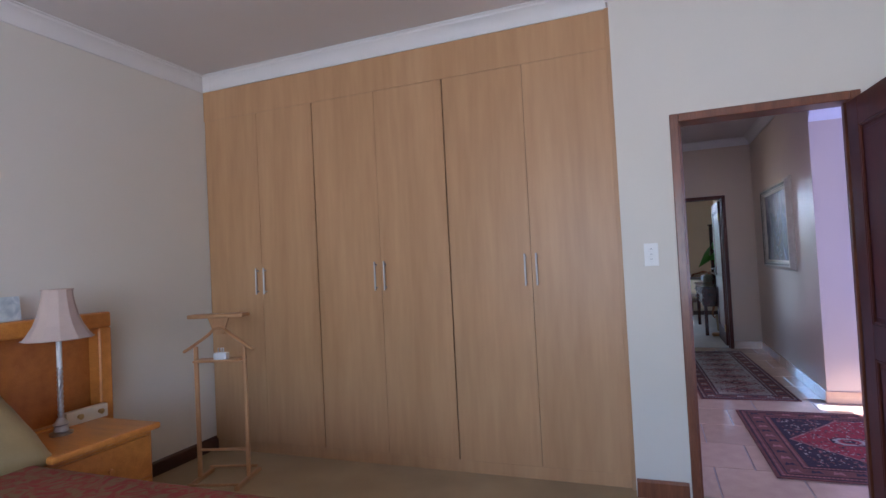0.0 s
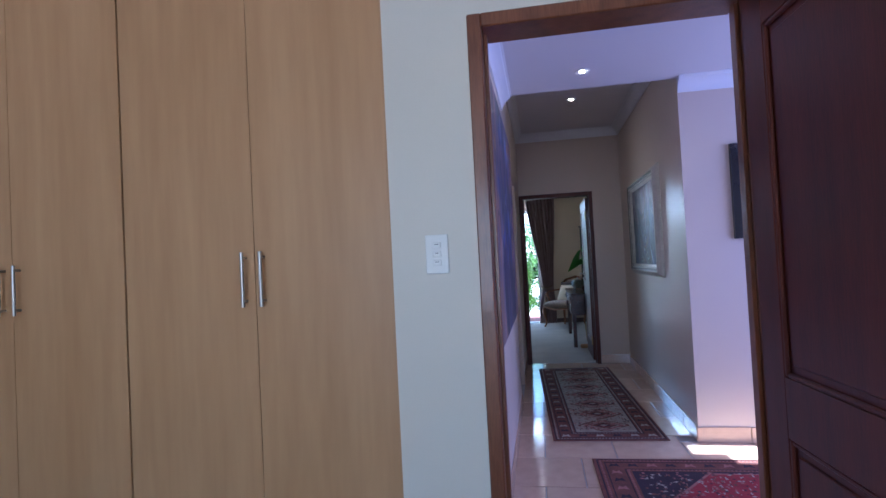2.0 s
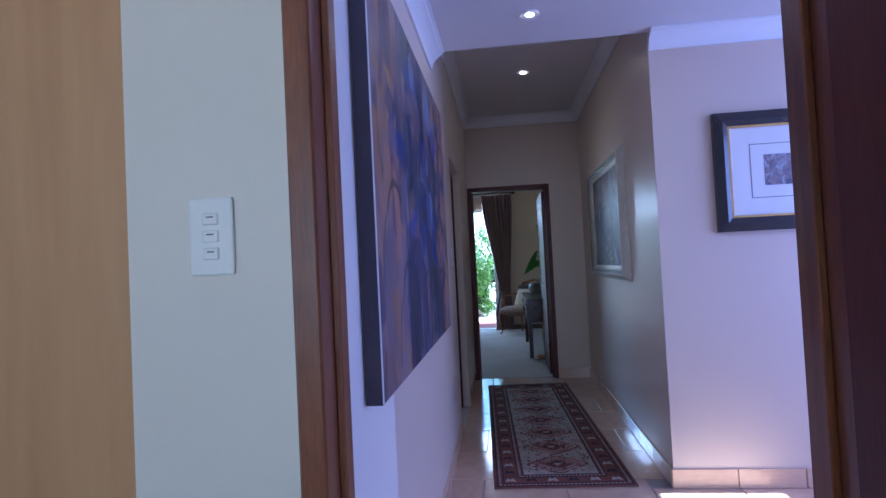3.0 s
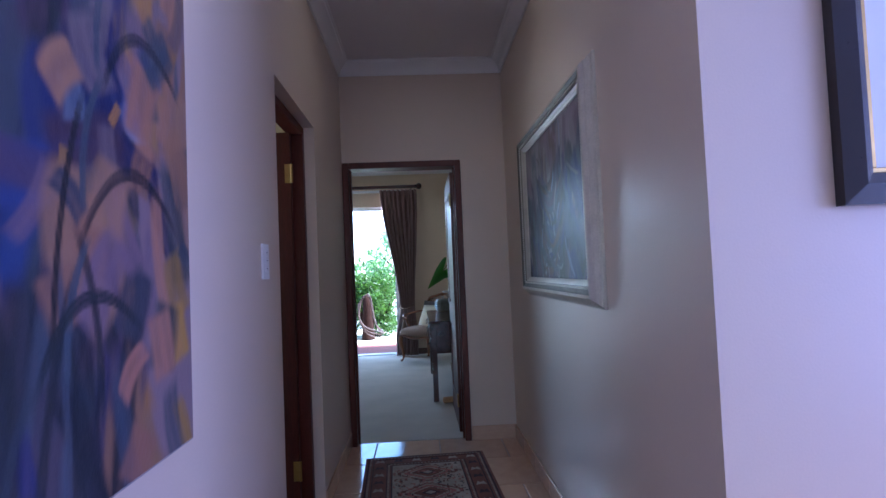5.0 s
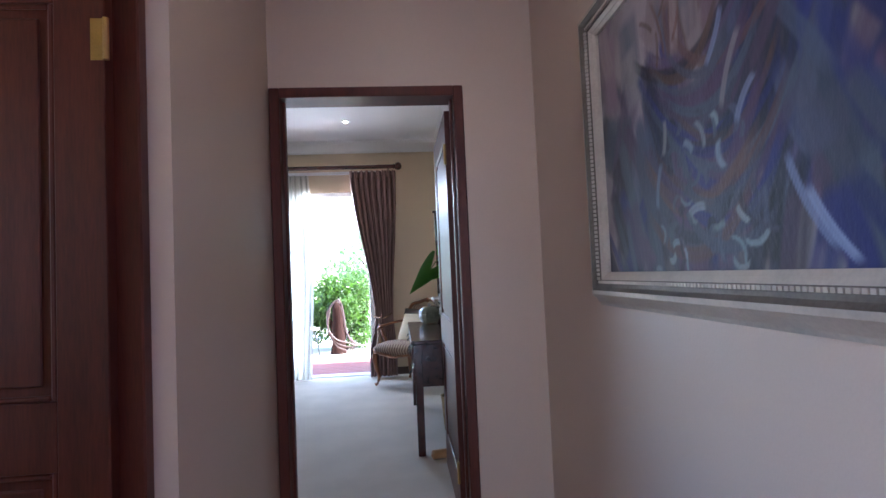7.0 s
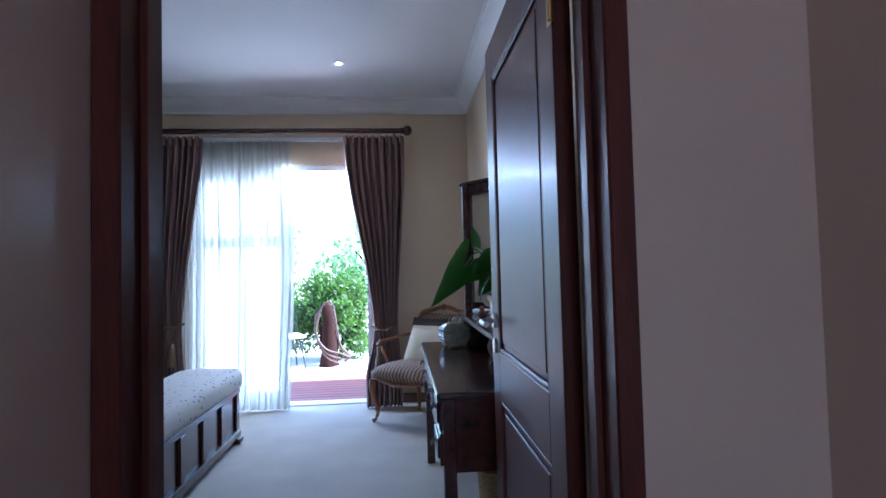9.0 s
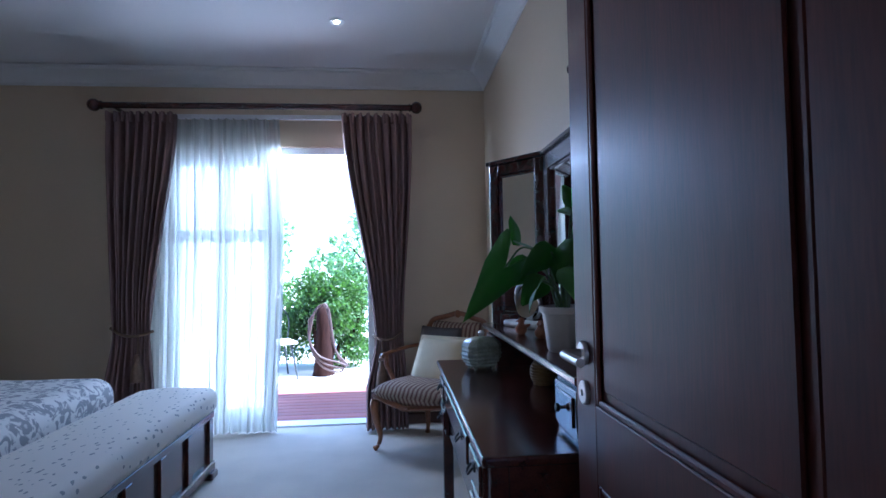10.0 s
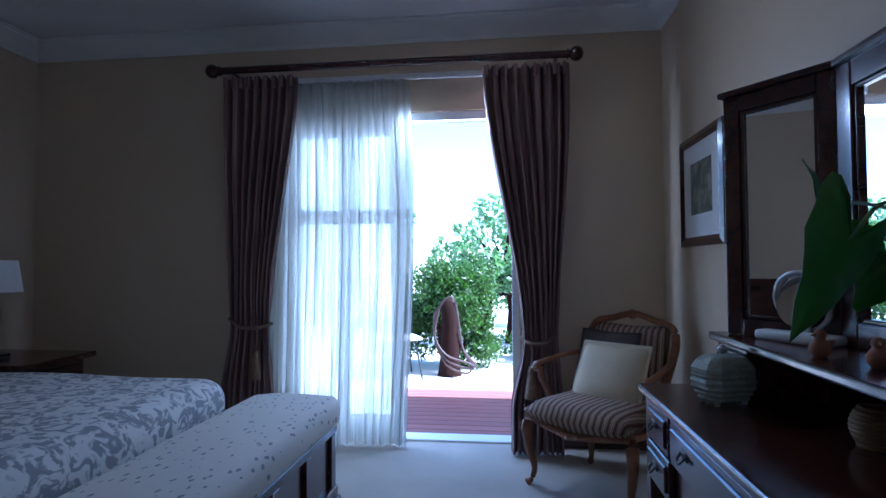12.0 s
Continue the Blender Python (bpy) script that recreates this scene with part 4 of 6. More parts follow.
def hall_print():
    w, h, fw = 0.84, 0.64, 0.085
    t = framed("framed_print", pose(2.515, HY, 1.685), w, h, fw, 0.04, M_BLACKF, "small print in wide pale mount and black lacquer frame",
               [(0, 0.55, (0.030, 0.042)), (0.55, 0.85, (0.040, 0.028))])
    for a, c in ((0.85, 1.0),):
        b = B()
        x0, z0, d = w / 2 - fw * a, h / 2 - fw * a, 0.012
        for q0, q1, r0, r1 in ((-x0, x0, -z0, -z0 + d), (-x0, x0, z0 - d, z0), (-x0, -x0 + d, -z0 + d, z0 - d), (x0 - d, x0, -z0 + d, z0 - d)):
            box(b, q0, q1, -0.026, -0.002, r0, r1, 0.002)
        part("inner_slip", b, M_BRASS, t, "thin gilt slip")
    part("mount", box(B(), -w / 2 + 0.08, w / 2 - 0.08, -0.012, -0.003, -h / 2 + 0.08, h / 2 - 0.08), M_MATB, t, "white mount board")
    b = B()
    x0, z0 = 0.235, 0.145
    for q0, q1, r0, r1 in ((-x0, x0, -z0, -z0 + .003), (-x0, x0, z0 - .003, z0), (-x0, -x0 + .003, -z0, z0), (x0 - .003, x0, -z0, z0)):
        box(b, q0, q1, -0.0132, -0.0115, r0, r1)
    part("ruled_line", b, M_INK, t)
    part("print", box(B(), -0.165, 0.165, -0.0135, -0.0115, -0.08, 0.085), M_PRINT, t, "small dark landscape print")


hall_print()


def rug(name, place, w, d, border, field, motif, medal, label, seed, diamonds):
    """A knotted rug: ground, border bands with small motifs, a field with stepped diamonds."""
    t = thing(name, place, label, "rug")
    z = 0.009
    part("ground", box(B(), -w / 2, w / 2, -d / 2, d / 2, 0.001, z, 0.003), border, t)
    bw = 0.175 if diamonds > 1 else 0.215
    part("field", box(B(), -w / 2 + bw, w / 2 - bw, -d / 2 + bw, d / 2 - bw, 0.002, z + 0.001), field, t)
    rng = random.Random(seed)
    b = B()
    for k, m in ((0.10, 0.008), (0.30, 0.006), (0.80, 0.006), (0.97, 0.008)):
        e = bw * k
        x0, y0 = w / 2 - e, d / 2 - e
        for q in ((-x0, x0, -y0, -y0 + m), (-x0, x0, y0 - m, y0), (-x0, -x0 + m, -y0 + m, y0 - m), (x0 - m, x0, -y0 + m, y0 - m)):
            box(b, *q, z - 0.002, z + 0.0016)
    tagged(part("border_line", b, motif, t), kind="stuff")

    def flat(b, pts, zz):
        b.faces.new([b.verts.new((x, y, zz)) for x, y in pts])

    b, b2 = B(), B()
    e = bw * 0.55
    for s in (-1, 1):
        n = int(d / 0.115)
        for k in range(n):
            y = -d / 2 + e + (d - 2 * e) * k / (n - 1)
            x, q = s * (w / 2 - e), 0.032
            flat(b if k % 2 else b2, [(x - q, y - q * .7), (x, y - q * .25), (x + q, y - q * .7), (x + q * .55, y + q), (x, y + q * .4), (x - q * .55, y + q)], z + 0.0018)
        n = int(w / 0.115)
        for k in range(1, n - 1):
            x = -w / 2 + e + (w - 2 * e) * k / (n - 1)
            y, q = s * (d / 2 - e), 0.032
            flat(b if k % 2 else b2, [(x - q, y - q * .7), (x, y - q * .25), (x + q, y - q * .7), (x + q * .55, y + q), (x, y + q * .4), (x - q * .55, y + q)], z + 0.0018)
    tagged(part("border_motif", b, motif, t), kind="stuff")
    tagged(part("border_flower", b2, medal, t), kind="stuff")
    fw_, fd = w / 2 - bw, d / 2 - bw
    n = diamonds
    step = 2 * fd / n

    def stepped(cx, cy, a, c, q=7):
        pts = []
        for sx, sy in ((1, 1), (-1, 1), (-1, -1), (1, -1)):
            quad = []
            for i in range(q):
                u0, u1 = i / q, (i + 1) / q
                quad += [(a * (1 - u0), c * u0), (a * (1 - u0), c * u1)]
            quad = [(cx + sx * x, cy + sy * y) for x, y in quad]
            pts += quad if sx * sy > 0 else quad[::-1]
        clean = []
        for p_ in pts:
            if not clean or (abs(p_[0] - clean[-1][0]) + abs(p_[1] - clean[-1][1])) > 1e-5:
                clean.append(p_)
        if (abs(clean[0][0] - clean[-1][0]) + abs(clean[0][1] - clean[-1][1])) < 1e-5:
            clean.pop()
        return clean

    spots = [(0, -fd + step * (k + 0.5), fw_ * 0.94, step / 2) for k in range(n)]
    tones = ((0.90, M_RUST, .0022), (0.80, M_IVORY, .0025), (0.70, M_ROSE, .0028), (0.54, M_IVORY, .0031), (0.46, M_RUST, .0034), (0.24, M_NAVY, .0037), (0.14, M_IVORY, .0040))
    if n == 1:
        tones = ((1.0, M_ROSE, .0022), (0.965, M_RED, .0025))
    for scale, m, dz in tones:
        for cx, cy, a, c in spots:
            b = B()
            if n > 1:
                flat(b, stepped(cx, cy, a * scale, c * scale), z + dz)
            else:
                flat(b, [(fw_ * scale * p * 0.99, fd * scale * q * 0.97) for p, q in ((1, 0), (.58, .62), (.34, 1), (-.34, 1), (-.58, .62), (-1, 0), (-.58, -.62), (-.34, -1), (.34, -1), (.58, -.62))], z + dz)
            bmesh.ops.triangulate(b, faces=list(b.faces))
            part("medallion", b, m, t)
    if n == 1:
        for cx in (-0.42 * fw_, 0.0, 0.42 * fw_):
            for scale, m, dz in ((1.0, M_NAVY, .0028), (0.86, M_IVORY, .0031), (0.58, M_RED, .0034), (0.34, M_NAVY, .0037)):
                b = B()
                a, c = 0.105 * scale, 0.085 * scale
                flat(b, [(cx + a * sx, c * sy) for sx, sy in ((1, .45), (.5, 1), (-.5, 1), (-1, .45), (-1, -.45), (-.5, -1), (.5, -1), (1, -.45))], z + dz)
                part("medallion", b, m, t)
    sown = {m: B() for m in ((M_NAVY, M_RUST, M_NAVY, M_ROSE) if n > 1 else (M_IVORY, M_ROSE, M_NAVY, M_RUST))}
    inks = list(sown)
    for k in range(900 if n > 1 else 1500):
        x, y = rng.uniform(-fw_, fw_) * 0.96, rng.uniform(-fd, fd) * 0.97
        q = rng.uniform(0.005, 0.013) if n > 1 else rng.uniform(0.005, 0.013)
        b = sown[inks[k % len(inks)]]
        zz = z + 0.0042 + 0.0002 * (k % len(inks))
        kind_ = rng.random()
        if kind_ < 0.4:
            flat(b, [(x - q, y - q), (x + q, y - q), (x + q * .3, y), (x + q, y + q), (x - q, y + q), (x - q * .3, y)], zz)
        elif kind_ < 0.7:
            flat(b, [(x - q * .35, y - q * 1.3), (x + q * .35, y - q * 1.3), (x + q * .35, y + q * 1.3), (x - q * .35, y + q * 1.3)], zz)
        else:
            flat(b, [(x - q * 1.2, y), (x, y - q * .8), (x + q * 1.2, y), (x, y + q * .8)], zz)
    for m, b in sown.items():
        tagged(part("field_motif", b, m, t), kind="stuff")
    b = B()
    for k in range(int((w + d) / 0.022)):
        for s in (-1, 1):
            along = k * 0.022 - (w + d) / 2
            for e_ in (0.20, 0.88):
                if abs(along) < d / 2 - bw * e_:
                    x = s * (w / 2 - bw * e_)
                    flat(b, [(x - .006, along - .006), (x + .006, along - .006), (x + .006, along + .006), (x - .006, along + .006)], z + 0.0019)
                if abs(along) < w / 2 - bw * e_:
                    y = s * (d / 2 - bw * e_)
                    flat(b, [(along - .006, y - .006), (along + .006, y - .006), (along + .006, y + .006), (along - .006, y + .006)], z + 0.0019)
    tagged(part("border_dots", b, M_IVORY if n > 1 else M_ROSE, t), kind="stuff")
    b = B()
    for s in (-1, 1):
        for k in range(int(w / 0.012)):
            x = -w / 2 + 0.006 + k * 0.012
            tube(b, [(x, s * (d / 2 - 0.002), 0.005), (x + rng.uniform(-.004, .004), s * (d / 2 + rng.uniform(.018, .03)), 0.003)], 0.0016, 4)
    tagged(part("fringe", b, M_IVORY, t, "short pale fringe"), kind="stuff")


rug("runner_rug", pose(1.165, 6.31, 0, 0, 0, 2.5), 0.79, 2.52, M_RUST, M_IVORY, M_NAVY, M_IVORY, "long patterned runner rug with ivory field and rust border", 3, 7)
rug("red_rug", pose(1.90, 3.99, 0, 0, 0, 1.0), 1.66, 1.45, M_RUST, M_NAVY, M_NAVY, M_ROSE, "red and navy knotted tribal rug on the tiles", 8, 1)

# ---- guest bedroom ----
def cloth(rows, cols, fn):
    b = B()
    g = [[b.verts.new(fn(i / rows, j / cols)) for j in range(cols + 1)] for i in range(rows + 1)]
    for i in range(rows):
        for j in range(cols):
            b.faces.new((g[i][j], g[i][j + 1], g[i + 1][j + 1], g[i + 1][j]))
    return b


ROD_Z, ROD_Y = 2.53, 11.865


def smooth01(x):
    x = max(0.0, min(1.0, x))
    return x * x * (3 - 2 * x)


def curtain(name, outer, inner, tie_out, tie_in, foot_out, foot_in, tie_z, seed, s):
    """A pinch-pleated curtain drawn in by a tie; outer and inner are its edges at the top."""
    t = thing(name, pose(0, 0, 0), "heavy taupe pleated curtain held back by a tasselled cord", "curtain", "window curtains")
    rng = random.Random(seed)
    ph = [rng.uniform(0, 6.28) for _ in range(4)]
    top = ROD_Z - 0.045

    def fn(v, u):
        z = top + (0.02 - top) * v
        if z > tie_z:
            k = (top - z) / (top - tie_z)
            a = outer + (tie_out - outer) * smooth01(k) ** 1.4
            c = inner + (tie_in - inner) * (0.25 * k + 0.75 * smooth01(k))
        else:
            k = (tie_z - z) / tie_z
            a = tie_out + (foot_out - tie_out) * smooth01(k * 1.6)
            c = tie_in + (foot_in - tie_in) * smooth01(k * 1.6)
        x = a + (c - a) * u
        squeeze = math.exp(-((z - tie_z) / 0.16) ** 2)
        depth = 0.042 * (1 - 0.55 * squeeze)
        f = 8.5 * 2 * math.pi * (u + 0.025 * math.sin(7 * u + ph[3]) + 0.012 * math.sin(5 * v + 11 * u))
        y = 11.925 + depth * math.sin(f + ph[0] + 0.5 * math.sin(3 * v + ph[1])) + 0.014 * math.sin(2.3 * f + ph[2] + 2 * v) + 0.012 * noise.noise((u * 4, v * 5, seed))
        sag = 0.05 * math.sin(math.pi * min(1, max(0, (top - z) / (top - tie_z)))) * (u if s > 0 else u)
        return (x, y, z - sag * 0.6 * squeeze)

    ob = part("drape", cloth(70, 110, fn), M_CURT, t, "", 180)
    mod = ob.modifiers.new("cloth", "SOLIDIFY")
    mod.thickness = 0.004
    for k in range(9):
        x = outer + (inner - outer) * (k + 0.5) / 9
        part("pleat", box(B(), x - 0.010, x + 0.010, 11.868, 11.905, top - 0.075, top + 0.006, 0.006, 2), M_CURT, t)
    b = B()
    xm = (tie_out + tie_in) / 2
    loop = [(tie_out - 0.012, 11.93, tie_z + 0.05), (tie_out + (xm - tie_out) * 0.6, 11.862, tie_z + 0.012), (xm, 11.852, tie_z - 0.004), (tie_in - (tie_in - xm) * 0.4, 11.86, tie_z - 0.004), (tie_in + (0.015 if tie_in > tie_out else -0.015), 11.93, tie_z + 0.02)]
    tube(b, spline(loop, 6), 0.011, 8)
    tie = part("tie_cord", b, M_ROPE, t, "twisted cream cord", 60)
    xt = tie_in - (tie_in - tie_out) * 0.22
    b = B()
    tube(b, spline([(xt, 11.852, tie_z), (xt + 0.008, 11.838, tie_z - 0.07), (xt, 11.842, tie_z - 0.15)], 5), 0.006, 8)
    lathe(b, [(0.0, 0.0), (0.045, 0.0), (0.040, 0.06), (0.028, 0.12), (0.018, 0.14), (0.024, 0.16), (0.020, 0.19), (0.008, 0.20)], 16, (xt, 11.842, tie_z - 0.34))
    part("tassel", b, M_ROPE, tie, "old gold tassel", 60)


curtain("curtain", -1.205, -0.685, -1.15, -0.87, -1.215, -0.84, 0.80, 2, 1)
curtain("curtain", 1.12, 0.570, 1.035, 0.815, 1.06, 0.735, 0.72, 5, -1)


def sheer():
    t = thing("sheer_curtain", pose(0, 0, 0), "cream translucent voile curtain, half drawn", "sheer curtain")
    rng = random.Random(12)
    ph = [rng.uniform(0, 6.28) for _ in range(6)]

    def fn(v, u):
        z = 2.475 + (0.012 - 2.475) * v
        x = -0.98 + (1.045 + 0.03 * math.sin(4 * v)) * u
        f = 2 * math.pi * u
        y = 12.03 + 0.026 * math.sin(17 * f + ph[0] + 0.6 * math.sin(5 * v + 9 * u)) + 0.013 * math.sin(29 * f + ph[1] + 1.2 * v) + 0.012 * math.sin(5 * f + ph[2] + v)
        return (x + 0.006 * math.sin(17 * f + ph[3]), y - 0.03 * v, z)

    part("voile", cloth(40, 260, fn), M_SHEER, t, "", 180)


sheer()


def curtain_rod():
    t = thing("curtain_rod", pose(0, 0, 0), "dark turned wooden curtain pole with ball finials", "curtain rod")
    b = B()
    tube(b, [(-1.20, ROD_Y, ROD_Z), (1.10, ROD_Y, ROD_Z)], 0.024, 16)
    part("pole", b, M_DARKW, t, "", 60)
    for s, x in ((-1, -1.20), (1, 1.10)):
        b = B()
        lathe(b, [(0.024, 0), (0.032, 0.004), (0.032, 0.012), (0.020, 0.018), (0.034, 0.028), (0.045, 0.045), (0.048, 0.062), (0.043, 0.082), (0.028, 0.098), (0.0, 0.105)], 18)
        part("finial", b, M_DARKW, t, "turned ball finial", 60, pose(x, ROD_Y, ROD_Z, 0, 90 * s, 0))
        b = B()
        tube(b, [(x - s * 0.06, ROD_Y, ROD_Z), (x - s * 0.06, BY, ROD_Z)], 0.013, 10)
        part("bracket", b, M_DARKW, t, "", 60)
    part("sheer_track", box(B(), -1.0, 0.95, 12.02, 12.05, 2.475, 2.50, 0.002), M_ALU, t, "white sheer track")
    part("track_board", box(B(), -1.0, 0.95, 12.02, 12.0999, 2.50, 2.51), M_ALU, t)


curtain_rod()


def garden_door():
    t = thing("window_1", pose(0, 0, 0), "white aluminium sliding garden door, one side open", "sliding door", kind="structure")
    y0, y1 = 12.13, 12.22
    x0, x1, top = -0.88, 0.80, 2.27
    for a, c in ((x0, x0 + 0.05), (x1 - 0.05, x1)):
        part("window_frame", box(B(), a, c, y0, y1, 0.0, top, 0.003), M_ALU, t)
    part("window_frame", box(B(), x0 + 0.05, x1 - 0.05, y0, y1, top - 0.06, top, 0.003), M_ALU, t)
    part("window_frame", box(B(), x0 + 0.05, x1 - 0.05, y0 - 0.01, y1 + 0.05, -0.02, 0.018, 0.003), M_ALU, t, "aluminium threshold track")
    s = part("sash", box(B(), x0 + 0.05, x0 + 0.13, 12.15, 12.19, 0.02, top - 0.06, 0.003), M_ALU, t, "fixed glazed panel")
    for q in ((-0.09, -0.005, 0.02, top - 0.06), (-0.75, -0.09, 0.02, 0.14), (-0.75, -0.09, top - 0.15, top - 0.06), (-0.75, -0.09, 1.50, 1.60), (-0.47, -0.39, 0.14, 1.50), (-0.47, -0.39, 1.60, top - 0.15)):
        part("sash_bar", box(B(), q[0], q[1], 12.152, 12.188, q[2], q[3], 0.003), M_ALU, s)
    for q in ((-0.75, -0.47, 0.14, 1.50), (-0.39, -0.09, 0.14, 1.50), (-0.75, -0.47, 1.60, top - 0.15), (-0.39, -0.09, 1.60, top - 0.15)):
        g = part("pane", box(B(), q[0], q[1], 12.168, 12.172, q[2], q[3]), M_GLASS, s, "clear glass pane")
        g.visible_shadow = False


garden_door()


def foot_bench():
    t = thing("bed_bench", pose(-0.14, 10.24, 0), "dark wooden panelled bench with a sprigged padded top", "bench")
    l, d = 0.90, 0.46
    part("body", box(B(), -d + 0.02, -0.03, -l + 0.02, l - 0.02, 0.09, 0.40), M_DARKW, t)
    part("plinth", box(B(), -d, -0.005, -l, l, 0.045, 0.10, 0.008, 2), M_DARKW, t)
    part("top_rail", box(B(), -d, -0.012, -l, l, 0.36, 0.40, 0.004), M_DARKW, t)
    for k in range(6):
        y = -l + 0.02 + (2 * l - 0.04 - 0.06) * k / 5
        part("stile", box(B(), -0.03, -0.012, y, y + 0.06, 0.10, 0.36, 0.003), M_DARKW, t)
    for k in range(2):
        part("end_stile", box(B(), -d + 0.02 + 0.33 * k, -d + 0.09 + 0.33 * k, l - 0.02, l - 0.004, 0.10, 0.36, 0.003), M_DARKW, t)
    for y in (-l, l - 0.10):
        b = B()
        box(b, -0.09, 0.012, y, y + 0.10, 0.005, 0.05, 0.01, 2)
        part("bracket_foot", b, M_DARKW, t)
        part("bracket_foot", box(B(), -d, -d + 0.09, y, y + 0.10, 0.005, 0.05, 0.01, 2), M_DARKW, t)
    b = B()
    box(b, -d - 0.02, 0.01, -l - 0.02, l + 0.02, 0.395, 0.535, 0.05, 5)
    bmesh.ops.subdivide_edges(b, edges=[e for e in b.edges if e.calc_length() > 0.2], cuts=8, use_grid_fill=True)
    for v in b.verts:
        if v.co.z > 0.45:
            u = 1 - ((v.co.x + d / 2) / (d / 2 + 0.03)) ** 2
            v.co.z += 0.018 * max(0, u) + 0.006 * noise.noise((v.co.x * 5, v.co.y * 3, 1))
    part("padded_top", b, M_SPRIG, t, "cream cotton pad printed with grey sprigs", 180)


foot_bench()


def guest_bed():
    t = thing("guest_bed", pose(-1.72, 10.12, 0), "wide guest bed under a grey floral quilt", "bed")
    part("base", box(B(), -1.04, 1.0, -0.78, 0.78, 0.02, 0.32, 0.01), M_DARKW, t)
    b = B()
    box(b, -1.05, 1.09, -0.86, 0.86, 0.20, 0.66, 0.10, 6)
    bmesh.ops.subdivide_edges(b, edges=[e for e in b.edges if e.calc_length() > 0.25], cuts=10, use_grid_fill=True)
    for v in b.verts:
        if v.co.z > 0.4:
            v.co.z += 0.012 * noise.noise((v.co.x * 2.5, v.co.y * 2.5, 3)) + 0.02 * (1 - (v.co.x / 1.1) ** 2)
    part("quilt", b, M_DUVET, t, "white quilt with grey floral print", 180)
    part("headboard", box(B(), -1.07, -1.05, -0.85, 0.85, 0.0, 1.05, 0.006), M_DARKW, t)
    n = thing("bedside_table", pose(-2.50, 11.48, 0), "dark wooden bedside table", "bedside table")
    part("body", box(B(), -0.26, 0.44, -0.24, 0.24, 0.06, 0.615, 0.004), M_DARKW, n)
    part("top", box(B(), -0.28, 0.50, -0.28, 0.28, 0.615, 0.65, 0.008, 2), M_DARKW, n)
    part("drawer_front", box(B(), 0.44, 0.455, -0.2, 0.2, 0.42, 0.58, 0.004), M_DARKW, n)
    for x in (-0.24, 0.38):
        for y in (-0.22, 0.18):
            part("foot", box(B(), x, x + 0.05, y, y + 0.05, 0.005, 0.06), M_DARKW, n)
    k = thing("bedside_lamp", pose(-2.50, 11.52, 0.65), "slim bedside lamp with a small white shade", "table lamp")
    b = B()
    lathe(b, [(0.0, 0), (0.075, 0), (0.075, 0.012), (0.014, 0.022), (0.011, 0.42), (0.0, 0.42)], 20)
    part("stem", b, M_BLACKF, k, "", 40)
    b = B()
    pr = [(0.135, 0.40), (0.105, 0.60)]
    lathe(b, pr + [(r - 0.003, z) for r, z in pr[::-1]], 24)
    part("shade", b, M_WHITEP, k, "white drum shade", 40)
    q = thing("remote_control", pose(-2.30, 11.34, 0.65, 0, 0, 30), "small dark remote control on the bedside table", "remote control")
    part("body", box(B(), -0.06, 0.06, -0.02, 0.02, 0, 0.018, 0.004), M_BLACKF, q)


guest_bed()


# ---- dressing table with its triple mirror ----
DX0, DX1, DY0, DY1, DZ = 1.20, 1.725, 9.03, 10.50, 0.77


